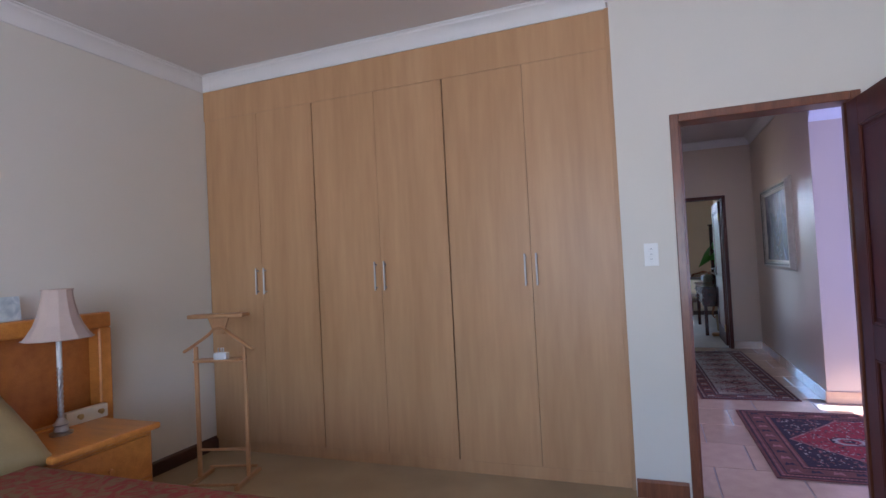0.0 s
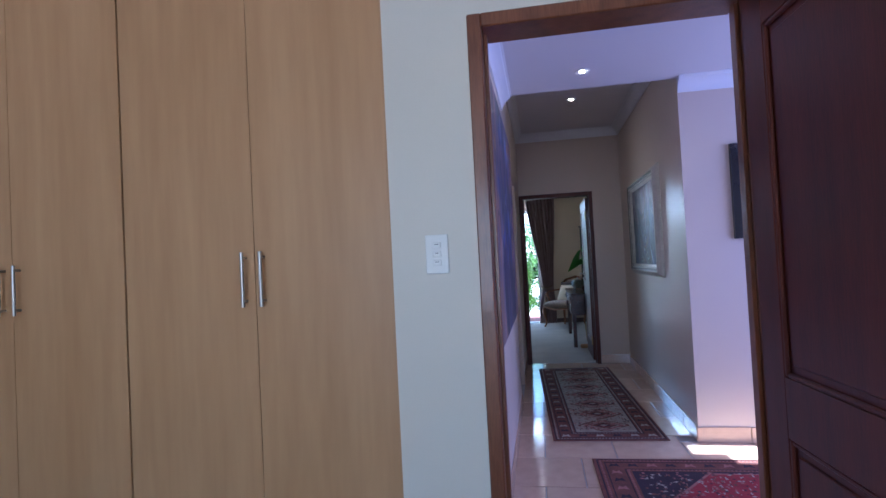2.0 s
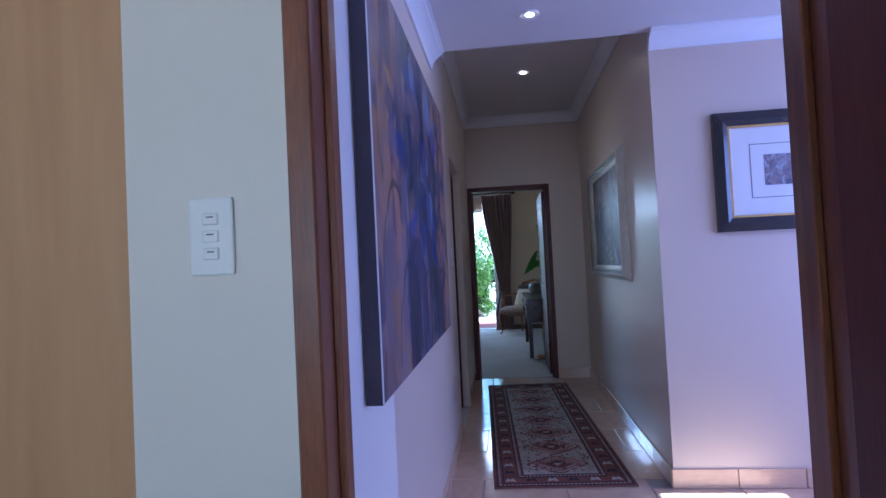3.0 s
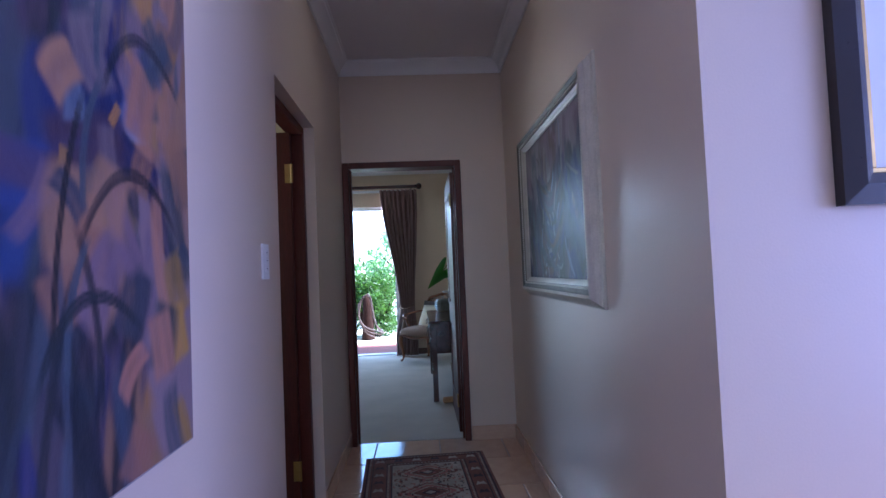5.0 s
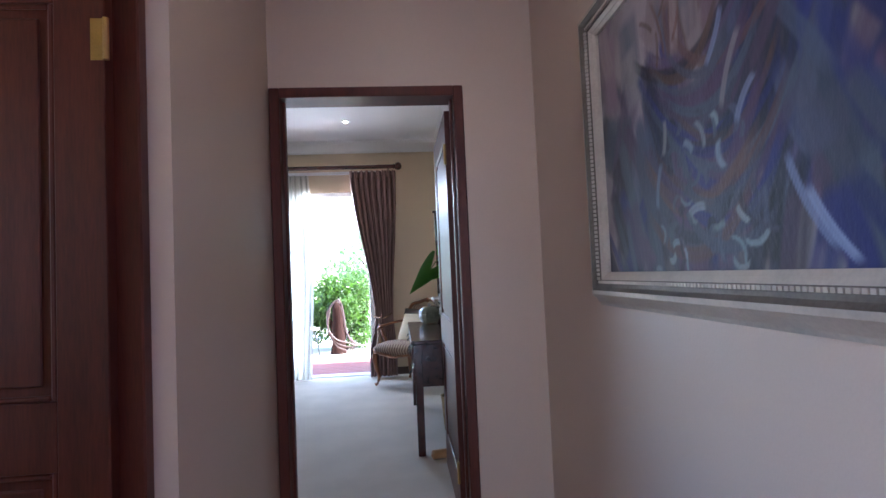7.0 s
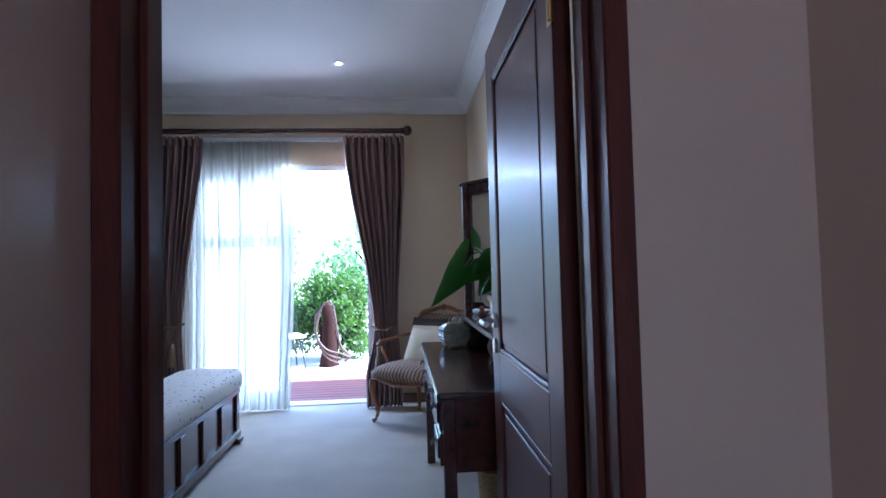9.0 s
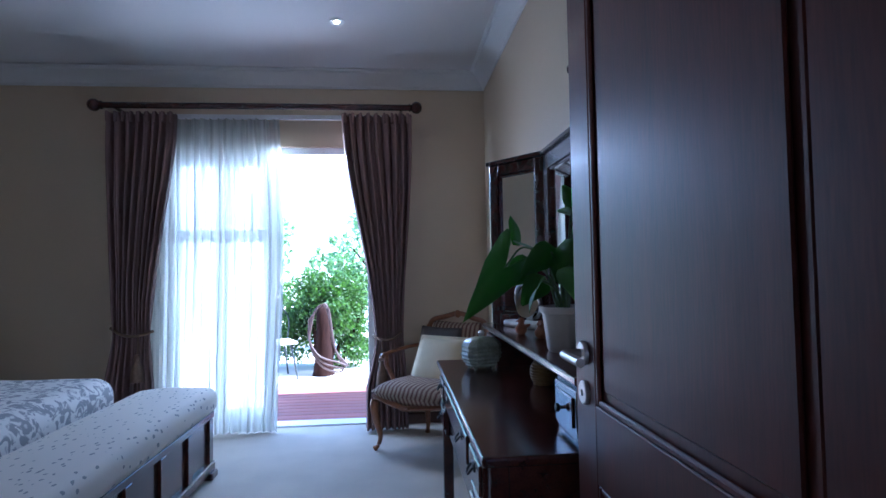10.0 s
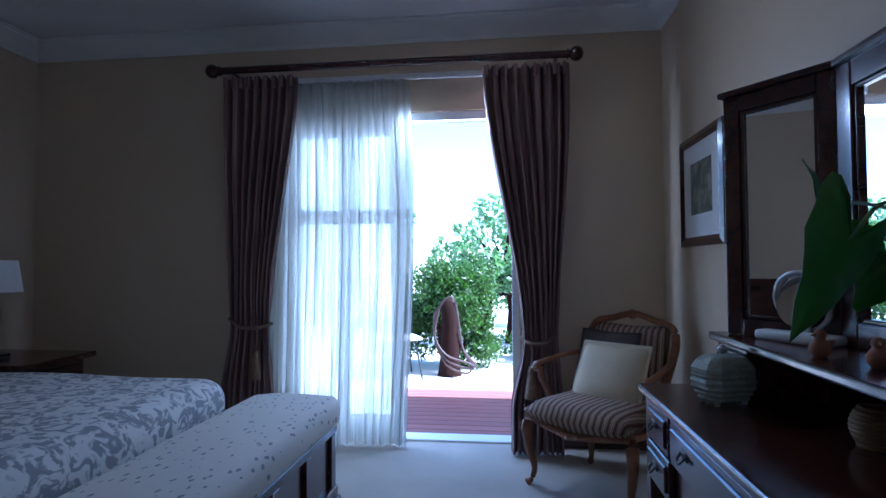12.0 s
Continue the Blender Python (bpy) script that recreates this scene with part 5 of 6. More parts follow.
def dressing_table():
    t = thing("dressing_table", pose(0, 0, 0), "dark wooden dressing table with drawers and raised shelf", "dressing table")
    part("tabletop", box(B(), DX0 - 0.012, DX1, DY0 - 0.015, DY1 + 0.015, DZ - 0.028, DZ, 0.009, 3), M_DARKW, t, "polished reddish dark top")
    for x in (DX0 + 0.012, DX1 - 0.062):
        for y in (DY0 + 0.005, DY1 - 0.055):
            b = B()
            box(b, x, x + 0.05, y, y + 0.05, 0.004, DZ - 0.028, 0.003)
            part("leg", b, M_DARKW, t)
    part("carcass", box(B(), DX0 + 0.022, DX1 - 0.01, DY0 + 0.012, DY1 - 0.012, 0.46, DZ - 0.03), M_DARKW, t)
    part("stretcher", box(B(), DX1 - 0.05, DX1 - 0.02, DY0 + 0.05, DY1 - 0.05, 0.14, 0.18, 0.003), M_DARKW, t)
    fronts = [(DY1 - 0.31, DY1 - 0.065, 0.605, 0.735), (DY1 - 0.31, DY1 - 0.065, 0.468, 0.595), (DY0 + 0.33, DY1 - 0.33, 0.60, 0.735), (DY0 + 0.065, DY0 + 0.31, 0.605, 0.735), (DY0 + 0.065, DY0 + 0.31, 0.468, 0.595)]
    for y0, y1, z0, z1 in fronts:
        b = B()
        box(b, DX0 + 0.002, DX0 + 0.022, y0, y1, z0, z1, 0.004)
        box(b, DX0 - 0.006, DX0 + 0.004, y0 + 0.022, y1 - 0.022, z0 + 0.022, z1 - 0.022, 0.004)
        d = part("drawer_front", b, M_DARKW, t)
        for yy in ([(y0 + y1) / 2] if y1 - y0 < 0.4 else [y0 + 0.16, y1 - 0.16]):
            b = B()
            z = (z0 + z1) / 2 + 0.008
            box(b, DX0 - 0.009, DX0 - 0.005, yy - 0.026, yy + 0.026, z - 0.010, z + 0.014, 0.002)
            tube(b, spline([(DX0 - 0.010, yy - 0.02, z + 0.004), (DX0 - 0.022, yy - 0.016, z - 0.012), (DX0 - 0.024, yy, z - 0.020), (DX0 - 0.022, yy + 0.016, z - 0.012), (DX0 - 0.010, yy + 0.02, z + 0.004)], 4), 0.0035, 6)
            part("drop_handle", b, M_IRON, d, "dark metal drop handle", 60)
    sh = part("shelf", box(B(), 1.435, DX1, DY0 - 0.01, DY1 + 0.005, 0.935, 0.962, 0.008, 3), M_DARKW, t, "raised polished back shelf")
    for y0, y1 in ((DY1 - 0.24, DY1 - 0.01), (DY0 + 0.01, DY0 + 0.24)):
        part("shelf_box", box(B(), 1.465, DX1 - 0.005, y0, y1, DZ, 0.935, 0.002), M_DARKW, t)
        b = B()
        box(b, 1.450, 1.466, y0 + 0.02, y1 - 0.02, DZ + 0.022, 0.915, 0.003)
        box(b, 1.444, 1.451, y0 + 0.04, y1 - 0.04, DZ + 0.042, 0.895, 0.003)
        d = part("small_drawer", b, M_DARKW, t)
        b = B()
        lathe(b, [(0.005, 0), (0.005, 0.008), (0.013, 0.014), (0.011, 0.022), (0.0, 0.024)], 12)
        part("knob", b, M_IRON, d, "dark metal knob", 40, pose(1.444, (y0 + y1) / 2, 0.853, 0, -90, 0))
    part("back_board", box(B(), DX1 - 0.02, DX1 - 0.004, DY0 + 0.24, DY1 - 0.24, DZ, 0.935), M_DARKW, t)
    m = thing("triple_mirror", pose(0, 0, 0), "dark wooden three-part dressing mirror with angled wings", "mirror")

    def leaf(place, w, h, fw, name):
        p = new(name)
        p.parent, p.matrix_basis = m, place
        b = B()
        for q in ((0, fw, 0, h), (w - fw, w, 0, h), (fw, w - fw, 0, fw), (fw, w - fw, h - fw, h)):
            box(b, q[0], q[1], -0.03, 0.0, q[2], q[3], 0.005, 2)
        part("mirror_frame", b, M_DARKW, p)
        part("cap_moulding", box(B(), -0.012, w + 0.012, -0.046, 0.0, h, h + 0.022, 0.006, 2), M_DARKW, p)
        b = B()
        for q in ((fw, fw + .012, fw, h - fw), (w - fw - .012, w - fw, fw, h - fw), (fw + .012, w - fw - .012, fw, fw + .012), (fw + .012, w - fw - .012, h - fw - .012, h - fw)):
            box(b, q[0], q[1], -0.022, -0.006, q[2], q[3], 0.003)
        part("inner_bead", b, M_DARKW, p)
        part("mirror_glass", box(B(), fw, w - fw, -0.010, -0.004, fw, h - fw), M_MIRROR, p, "clear silvered mirror glass")
        return p

    leaf(pose(1.715, 10.16, 0.963, 0, 0, -90), 0.80, 0.82, 0.075, "centre_mirror")
    leaf(pose(1.50, 10.455, 0.963, 0, 0, -54), 0.355, 0.82, 0.055, "wing_mirror")
    leaf(pose(1.708, 9.355, 0.963, 0, 0, -126), 0.355, 0.82, 0.055, "wing_mirror")


dressing_table()


def wall_print():
    t = framed("framed_print", pose(BX1, 11.40, 1.60, 0, 0, -90), 0.62, 0.60, 0.05, 0.03, M_DARKW, "sepia print in pale mount and dark wooden frame", [(0, 0.6, (0.018, 0.028)), (0.6, 1.0, (0.026, 0.016))])
    part("mount", box(B(), -0.262, 0.262, -0.010, -0.002, -0.252, 0.252), M_MATB, t, "pale mount board")
    part("print", box(B(), -0.15, 0.15, -0.0118, -0.0095, -0.13, 0.15), M_PRINT2, t, "dark sepia print")


wall_print()


def table_things():
    t = thing("trinket_box", pose(1.385, 10.24, DZ, 0, 0, 20), "lidded celadon porcelain casket with a glass knob", "trinket box")

    def octo(b, prof):
        rings = []
        for r, z in prof:
            w, d, c = 0.085 * r, 0.062 * r, 0.028 * r
            rings.append([b.verts.new((x, y, z)) for x, y in ((w, d - c), (w - c, d), (-w + c, d), (-w, d - c), (-w, -d + c), (-w + c, -d), (w - c, -d), (w, -d + c))])
        for p, q in zip(rings, rings[1:]):
            for k in range(8):
                b.faces.new((p[k], p[(k + 1) % 8], q[(k + 1) % 8], q[k]))
        b.faces.new(rings[0][::-1])
        b.faces.new(rings[-1])
        return b

    part("body", octo(B(), [(0.72, 0.012), (0.86, 0.018), (0.80, 0.026), (0.97, 0.034), (0.93, 0.042), (1.07, 0.052), (1.02, 0.060), (1.10, 0.072), (1.02, 0.082), (1.06, 0.090), (1.0, 0.098)]), M_GREENCER, t)
    part("lid", octo(B(), [(1.05, 0.10), (1.06, 0.112), (0.92, 0.13), (0.74, 0.143), (0.62, 0.148), (0.2, 0.153)]), M_GREENCER, t)
    b = B()
    lathe(b, [(0.006, 0.152), (0.014, 0.160), (0.016, 0.170), (0.008, 0.180), (0.0, 0.182)], 12)
    part("knob", b, M_CHROME, t, "clear shiny knob", 40)
    for x in (-0.05, 0.05):
        for y in (-0.032, 0.032):
            b = B()
            lathe(b, [(0.0, 0), (0.008, 0), (0.010, 0.014), (0.0, 0.016)], 8, (x, y, 0))
            part("foot", b, M_GREENCER, t, "", 60)
    t = thing("wicker_pot", pose(1.575, 9.84, DZ), "small round coiled wicker pot", "basket")
    b = B()
    for k in range(9):
        z, r = 0.006 + k * 0.0105, 0.027 + 0.022 * math.sin(math.pi * (k + 0.8) / 9.6)
        tube(b, [(r * math.cos(2 * math.pi * q / 20), r * math.sin(2 * math.pi * q / 20), z) for q in range(21)], 0.0062, 6)
    tagged(part("coil", b, M_WICKER, t, "", 180), kind="stuff")
    part("bottom", lathe(B(), [(0, 0.001), (0.04, 0.001), (0.04, 0.01), (0, 0.01)], 16), M_WICKER, t)
    t = thing("ring_stand_mirror", pose(1.60, 10.22, 0.962, 0, 0, -62), "white oval shaving mirror on a flat base", "vanity mirror")
    b = B()
    box(b, -0.12, 0.12, -0.045, 0.045, 0, 0.032, 0.012, 3)
    part("base", b, M_WHITEP, t, "", 50)
    b = B()
    tube(b, [(0.085 * math.cos(2 * math.pi * k / 28), 0.02 - 0.02 * math.sin(2 * math.pi * k / 28), 0.125 + 0.088 * math.sin(2 * math.pi * k / 28)) for k in range(29)], 0.010, 8)
    part("ring", b, M_CHROME, t, "shiny ring frame", 60)
    b = B()
    lathe(b, [(0, 0), (0.082, 0), (0.082, 0.006), (0, 0.006)], 28)
    part("mirror_glass", b, M_MIRROR, t, "round mirror glass", None, pose(0, 0.02, 0.125, 77))
    part("neck", box(B(), -0.02, 0.02, 0.02, 0.04, 0.03, 0.06, 0.004), M_WHITEP, t)
    for x, y, r in ((1.515, 9.95, 20), (1.56, 9.80, 70)):
        t = thing("terracotta_bird", pose(x, y, 0.962, 0, 0, r), "small terracotta bird figurine", "figurine", "figurines on the shelf")
        b = B()
        lathe(b, [(0.0, 0.0), (0.014, 0.0), (0.024, 0.014), (0.026, 0.028), (0.016, 0.042), (0.012, 0.048), (0.016, 0.058), (0.010, 0.070), (0.0, 0.073)], 14)
        tube(b, [(0.012, 0, 0.028), (0.045, 0, 0.040)], [0.014, 0.004], 8)
        tube(b, [(-0.010, 0, 0.060), (-0.028, 0, 0.057)], [0.006, 0.001], 6)
        part("body", b, M_TERRAC, t, "", 60)


table_things()


def pot_plant():
    t = thing("potted_plant", pose(1.56, 9.46, 0.962), "leafy green houseplant in a cream ceramic pot", "houseplant")
    b = B()
    lathe(b, [(0.0, 0), (0.062, 0), (0.068, 0.008), (0.084, 0.13), (0.092, 0.132), (0.093, 0.152), (0.084, 0.153), (0.078, 0.125), (0.0, 0.122)], 28)
    part("pot", b, M_POT, t, "tapered cream glazed pot", 40)

    def leaf_blade(tip, size, yaw, tilt, roll):
        """A heart-shaped blade with a folded midrib, hung by its stalk."""
        b = B()
        n = 9
        mid, lf, rt = [], [], []
        for i in range(n + 1):
            s = i / n
            wd = 0.42 * size * (math.sin(math.pi * min(1, s ** 0.62 * 0.97)) ** 0.8) * (1.08 - 0.35 * s)
            droop = -0.25 * size * s * s
            mid.append(b.verts.new((s * size, 0, droop)))
            wav = 0.03 * size * math.sin(7 * s)
            lf.append(b.verts.new((s * size - 0.16 * size * (1 - s) ** 2, wd, droop + 0.12 * wd + wav)))
            rt.append(b.verts.new((s * size - 0.16 * size * (1 - s) ** 2, -wd, droop + 0.12 * wd - wav)))
        for i in range(n):
            b.faces.new((mid[i], mid[i + 1], lf[i + 1], lf[i]))
            b.faces.new((rt[i], rt[i + 1], mid[i + 1], mid[i]))
        ob = part("leaf", b, M_LEAF, t, "", 180, pose(*tip, roll, tilt, yaw))
        ob.modifiers.new("thick", "SOLIDIFY").thickness = 0.0015

    def arrow_leaf(base, tip, lobe, wide):
        """A large arrow-shaped blade spread between its base, tip and one back lobe."""
        o, a = Vector(base), Vector(tip) - Vector(base)
        v = Vector(lobe) - o
        v -= a * (v.dot(a) / a.dot(a))
        v = v.normalized() * wide
        up = a.cross(v).normalized() * 0.03
        half = [(1.0, 0.0), (0.88, 0.12), (0.70, 0.30), (0.50, 0.50), (0.28, 0.70), (0.05, 0.86), (-0.22, 1.0), (-0.46, 1.06), (-0.62, 0.98), (-0.60, 0.78), (-0.36, 0.48), (-0.04, 0.12)]
        b = B()
        sp = [b.verts.new(o + a * max(0.0, p) + up * 0.25 * math.sin(3 * p)) for p, _ in half]
        for s in (-1, 1):
            ed = [sp[0]] + [b.verts.new(o + a * p + v * s * q + up * (q * q + 0.25 * math.sin(9 * p + s))) for p, q in half[1:]]
            for i in range(len(half) - 1):
                quad = [sp[i], sp[i + 1], ed[i + 1]] + ([ed[i]] if i else [])
                b.faces.new(quad if s > 0 else quad[::-1])
        ob = part("leaf", b, M_LEAF, t, "large bright arrow-shaped leaf", 180)
        ob.modifiers.new("thick", "SOLIDIFY").thickness = 0.0015
        part("stalk", tube(B(), spline([(0, 0.01, 0.12), (-0.05, 0.06, 0.30), (-0.12, 0.11, 0.36), base], 6), 0.0042, 6), M_STEM, t, "", 180)

    arrow_leaf((-0.19, 0.115, 0.285), (-0.36, -0.01, 0.105), (-0.21, 0.16, 0.43), 0.08)
    rows = [((-0.09, 0.40, 0.40), 0.13, 60, -62, 75), ((-0.03, 0.20, 0.24), 0.13, 120, 40, 50), ((0.02, 0.10, 0.30), 0.12, 60, 48, -30),
            ((-0.07, 0.05, 0.24), 0.12, 190, 50, 20), ((-0.02, -0.06, 0.36), 0.13, 250, 55, 40), ((0.05, 0.02, 0.46), 0.09, 110, -30, 40), ((-0.05, 0.0, 0.34), 0.13, 170, 30, 60),
            ((-0.02, -0.12, 0.28), 0.13, 265, 40, 10), ((0.03, -0.02, 0.50), 0.08, 200, -60, 30), ((-0.06, 0.26, 0.30), 0.14, 150, 35, 70), ((0.0, 0.14, 0.34), 0.11, 30, 40, 20)]
    for tip, size, yaw, tilt, roll in rows:
        b = B()
        tube(b, spline([(tip[0] * 0.15, tip[1] * 0.12, 0.12), (tip[0] * 0.5, tip[1] * 0.4, 0.12 + (tip[2] - 0.12) * 0.75), tip], 6), [0.0045] * 12 + [0.003], 6)
        part("stalk", b, M_STEM, t, "", 180)
        leaf_blade(tip, size, yaw, tilt, roll)


pot_plant()


def armchair():
    t = thing("armchair", pose(1.055, 11.27, 0, 0, 0, -41), "carved walnut armchair with striped upholstery", "armchair")

    def cab(x, y, sx, sy):
        pts = spline([(x, y, 0.39), (x + sx * 0.022, y + sy * 0.022, 0.31), (x + sx * 0.012, y + sy * 0.012, 0.20), (x - sx * 0.006, y - sy * 0.006, 0.10), (x + sx * 0.006, y + sy * 0.006, 0.035), (x + sx * 0.025, y + sy * 0.025, 0.012)], 5)
        n = len(pts)
        rad = [0.034 - 0.020 * smooth01(i / (n - 1) * 1.25) + (0.006 if i > n - 4 else 0) for i in range(n)]
        part("leg", tube(B(), pts, rad, 10), M_WALNUT, t, "curved cabriole leg", 60)

    cab(-0.29, 0.02, -1, -1)
    cab(0.29, 0.02, 1, -1)
    cab(-0.23, 0.50, -1, 1)
    cab(0.23, 0.50, 1, 1)
    front = spline([(-0.30, 0.0, 0.385), (-0.18, -0.025, 0.365), (-0.06, -0.045, 0.35), (0, -0.05, 0.340), (0.06, -0.045, 0.35), (0.18, -0.025, 0.365), (0.30, 0.0, 0.385)], 5)
    part("front_rail", tube(B(), front, 0.030, 8, 0.6), M_WALNUT, t, "shaped and carved front rail", 60)
    b = B()
    for x in (-0.05, 0, 0.05):
        lathe(b, [(0.0, 0), (0.018, 0.003), (0.012, 0.010), (0.0, 0.013)], 10, (x, -0.07, 0.345 - 0.008 * (x == 0)))
    part("carved_flower", b, M_WALNUT, t, "small carved flower", 60)
    for s in (-1, 1):
        part("side_rail", tube(B(), spline([(s * 0.30, 0.0, 0.385), (s * 0.29, 0.25, 0.37), (s * 0.235, 0.50, 0.385)], 6), 0.028, 8, 0.6), M_WALNUT, t, "", 60)
    part("back_rail", tube(B(), [(-0.235, 0.5, 0.385), (0.235, 0.5, 0.385)], 0.026, 8), M_WALNUT, t, "", 60)
    b = pillow(B(), 0.62, 0.56, 0.16, 16, 5)
    for v in b.verts:
        v.co.x *= 1 - 0.18 * (v.co.y / 0.56 + 0.5)
        v.co.y += 0.24 - 0.04 * (1 - (v.co.x / 0.31) ** 2) * (v.co.y < -0.1)
        v.co.z += 0.415
    part("seat", b, M_STRIPE, t, "domed striped seat", 180)
    loop = [(-0.19, 0.50, 0.42), (-0.235, 0.53, 0.60), (-0.265, 0.565, 0.76), (-0.235, 0.585, 0.855), (-0.13, 0.598, 0.885), (0, 0.607, 0.915), (0.13, 0.598, 0.885), (0.235, 0.585, 0.855), (0.265, 0.565, 0.76), (0.235, 0.53, 0.60), (0.19, 0.50, 0.42)]
    part("back_frame", tube(B(), spline(loop, 6), 0.024, 8, 0.8), M_WALNUT, t, "curved carved back frame", 60)
    b = B()
    lathe(b, [(0.0, 0), (0.03, 0.0), (0.024, 0.012), (0.0, 0.02)], 10)
    part("crest_carving", b, M_WALNUT, t, "carved crest", 60, pose(0, 0.59, 0.912, 90))
    b = pillow(B(), 0.46, 0.42, 0.09, 14, 5)
    part("back_pad", b, M_STRIPE, t, "striped back pad", 180, pose(0, 0.555, 0.65, 80))
    for s in (-1, 1):
        arm = spline([(s * 0.25, 0.55, 0.68), (s * 0.30, 0.40, 0.675), (s * 0.33, 0.22, 0.655), (s * 0.335, 0.12, 0.64), (s * 0.325, 0.09, 0.615)], 5)
        part("armrest", tube(B(), arm, [0.018] * 14 + [0.022] * (len(arm) - 14), 8, 0.8), M_WALNUT, t, "scrolled wooden armrest", 60)
        sup = spline([(s * 0.325, 0.14, 0.635), (s * 0.345, 0.17, 0.56), (s * 0.315, 0.20, 0.47), (s * 0.295, 0.20, 0.39)], 5)
        part("arm_support", tube(B(), sup, 0.017, 8), M_WALNUT, t, "", 60)
    m = pose(1.055, 11.27, 0, 0, 0, -41)
    c = thing("cushion", m @ pose(0.0, 0.33, 0.59, 62, 0, 2), "square cream cushion with a flanged border", "cushion")
    part("cover", pillow(B(), 0.40, 0.36, 0.15), M_CREAMCL, c, "", 180)
    b = B()
    for q in ((-0.205, 0.205, -0.195, -0.150), (-0.205, 0.205, 0.150, 0.195), (-0.205, -0.16, -0.150, 0.150), (0.16, 0.205, -0.150, 0.150)):
        box(b, *q, -0.006, 0.006, 0.004)
    part("flange", b, M_CREAMCL, c, "flat cream border")
    c = thing("dark_cushion", m @ pose(-0.10, 0.45, 0.64, 70, 0, -4), "dark grey cushion tucked behind the cream one", "cushion")
    part("cover", pillow(B(), 0.40, 0.38, 0.10), M_GREYCL, c, "", 180)


armchair()
t = thing("door_stop", pose(1.36, 8.98, 0, 0, 0, 20), "small carved wooden duck door stop", "door stop")
b = B()
tube(b, spline([(-0.07, 0, 0.035), (-0.02, 0, 0.035), (0.05, 0, 0.032), (0.075, 0, 0.05)], 4), [0.008] + [0.03] * 9 + [0.02, 0.012, 0.008], 10)
part("body", b, M_BEECH, t, "", 60)
t = thing("waste_bin", pose(1.52, 9.62, 0), "small dark wicker waste bin under the table", "waste bin")
b = B()
lathe(b, [(0.0, 0.002), (0.085, 0.002), (0.105, 0.26), (0.110, 0.265), (0.098, 0.265), (0.08, 0.02), (0.0, 0.02)], 20)
part("body", b, M_WICKER, t, "", 40)


# ---- garden ----
def grounds():
    b = B()
    bmesh.ops.create_grid(b, x_segments=2, y_segments=2, size=400)
    for v in b.verts:
        v.co.z = -0.18
    structure("ground", b, M_PAVE, "pale ground reaching the horizon", "ground")
    b = B()
    box(b, -7, 7, 13.90, 21, -0.17, -0.05, 0.01)
    structure("pavement", b, M_PAVE, "sunlit pale garden paving", "paving")
    b = B()
    z0, z1 = CEIL + 0.16, CEIL + 0.30
    box(b, -3.1, 2.25, -3.4, 12.33, z0, z1)
    # Gap left here lets the sun reach the added ceiling slot.
    box(b, 2.25, 4.9, -3.4, 3.9, z0, z1)
    box(b, 2.25, 4.9, 5.2, 12.33, z0, z1)
    box(b, 2.25, 3.3, 3.9, 5.2, z0, z1)
    # Unseen eave, added to keep the sun off the deck.
    box(b, -3.1, 3.4, 12.33, 13.35, z0, z0 + 0.08)
    structure("roof", b, M_ROOF, "flat grey roof deck, cut for the hall sun, with an added shading eave", "roof")
    d = thing("deck", pose(0, 0, 0), "reddish stained timber deck outside the garden door", "deck", kind="structure")
    me = None
    n = 13
    for k in range(n):
        y = 12.33 + k * 0.121
        if me is None:
            ob = part("deck_board", box(B(), -2.6, 2.6, -0.056, 0.056, -0.09, -0.048, 0.004), M_DECK, d, "", None, pose(0, y + 0.06, 0))
            me = ob.data
        else:
            ob = new("deck_board", me)
            ob.parent, ob.matrix_basis = d, pose(0, y + 0.06, 0)
    part("joist", box(B(), -2.6, 2.6, 12.33, 13.89, -0.17, -0.095), M_IRON, d)


grounds()


def leaves(name, parent, material, clumps, count, size, seed, label):
    """Many small folded leaves gathered in clumps."""
    rng = np.random.default_rng(seed)
    c = np.array(clumps, float)
    wt = (c[:, 3] * c[:, 4] * c[:, 5]) ** (2 / 3)
    pick = rng.choice(len(c), count, p=wt / wt.sum())
    dirs = rng.normal(size=(count, 3))
    dirs /= np.linalg.norm(dirs, axis=1)[:, None]
    rad = rng.uniform(0.35, 1.08, count) ** 0.6
    p = c[pick, :3] + dirs * rad[:, None] * c[pick, 3:6]
    a = rng.normal(size=(count, 3)) + dirs * 0.6
    a /= np.linalg.norm(a, axis=1)[:, None]
    s = np.cross(a, rng.normal(size=(count, 3)))
    s /= np.linalg.norm(s, axis=1)[:, None]
    up = np.cross(a, s)
    ln = size * rng.uniform(0.6, 1.3, count)[:, None]
    v = np.stack([p, p + a * ln * 0.5 + s * ln * 0.28 + up * ln * 0.08, p + a * ln, p + a * ln * 0.5 - s * ln * 0.28 + up * ln * 0.08], 1).reshape(-1, 3)
    i = np.arange(count) * 4
    f = np.concatenate([np.stack([i, i + 1, i + 2], 1), np.stack([i, i + 2, i + 3], 1)])
    me = bpy.data.meshes.new(name)
    me.from_pydata(v.tolist(), [], f.tolist())
    me.materials.append(material)
    ob = new(name, me)
    ob.parent = parent
    return tagged(ob, label)


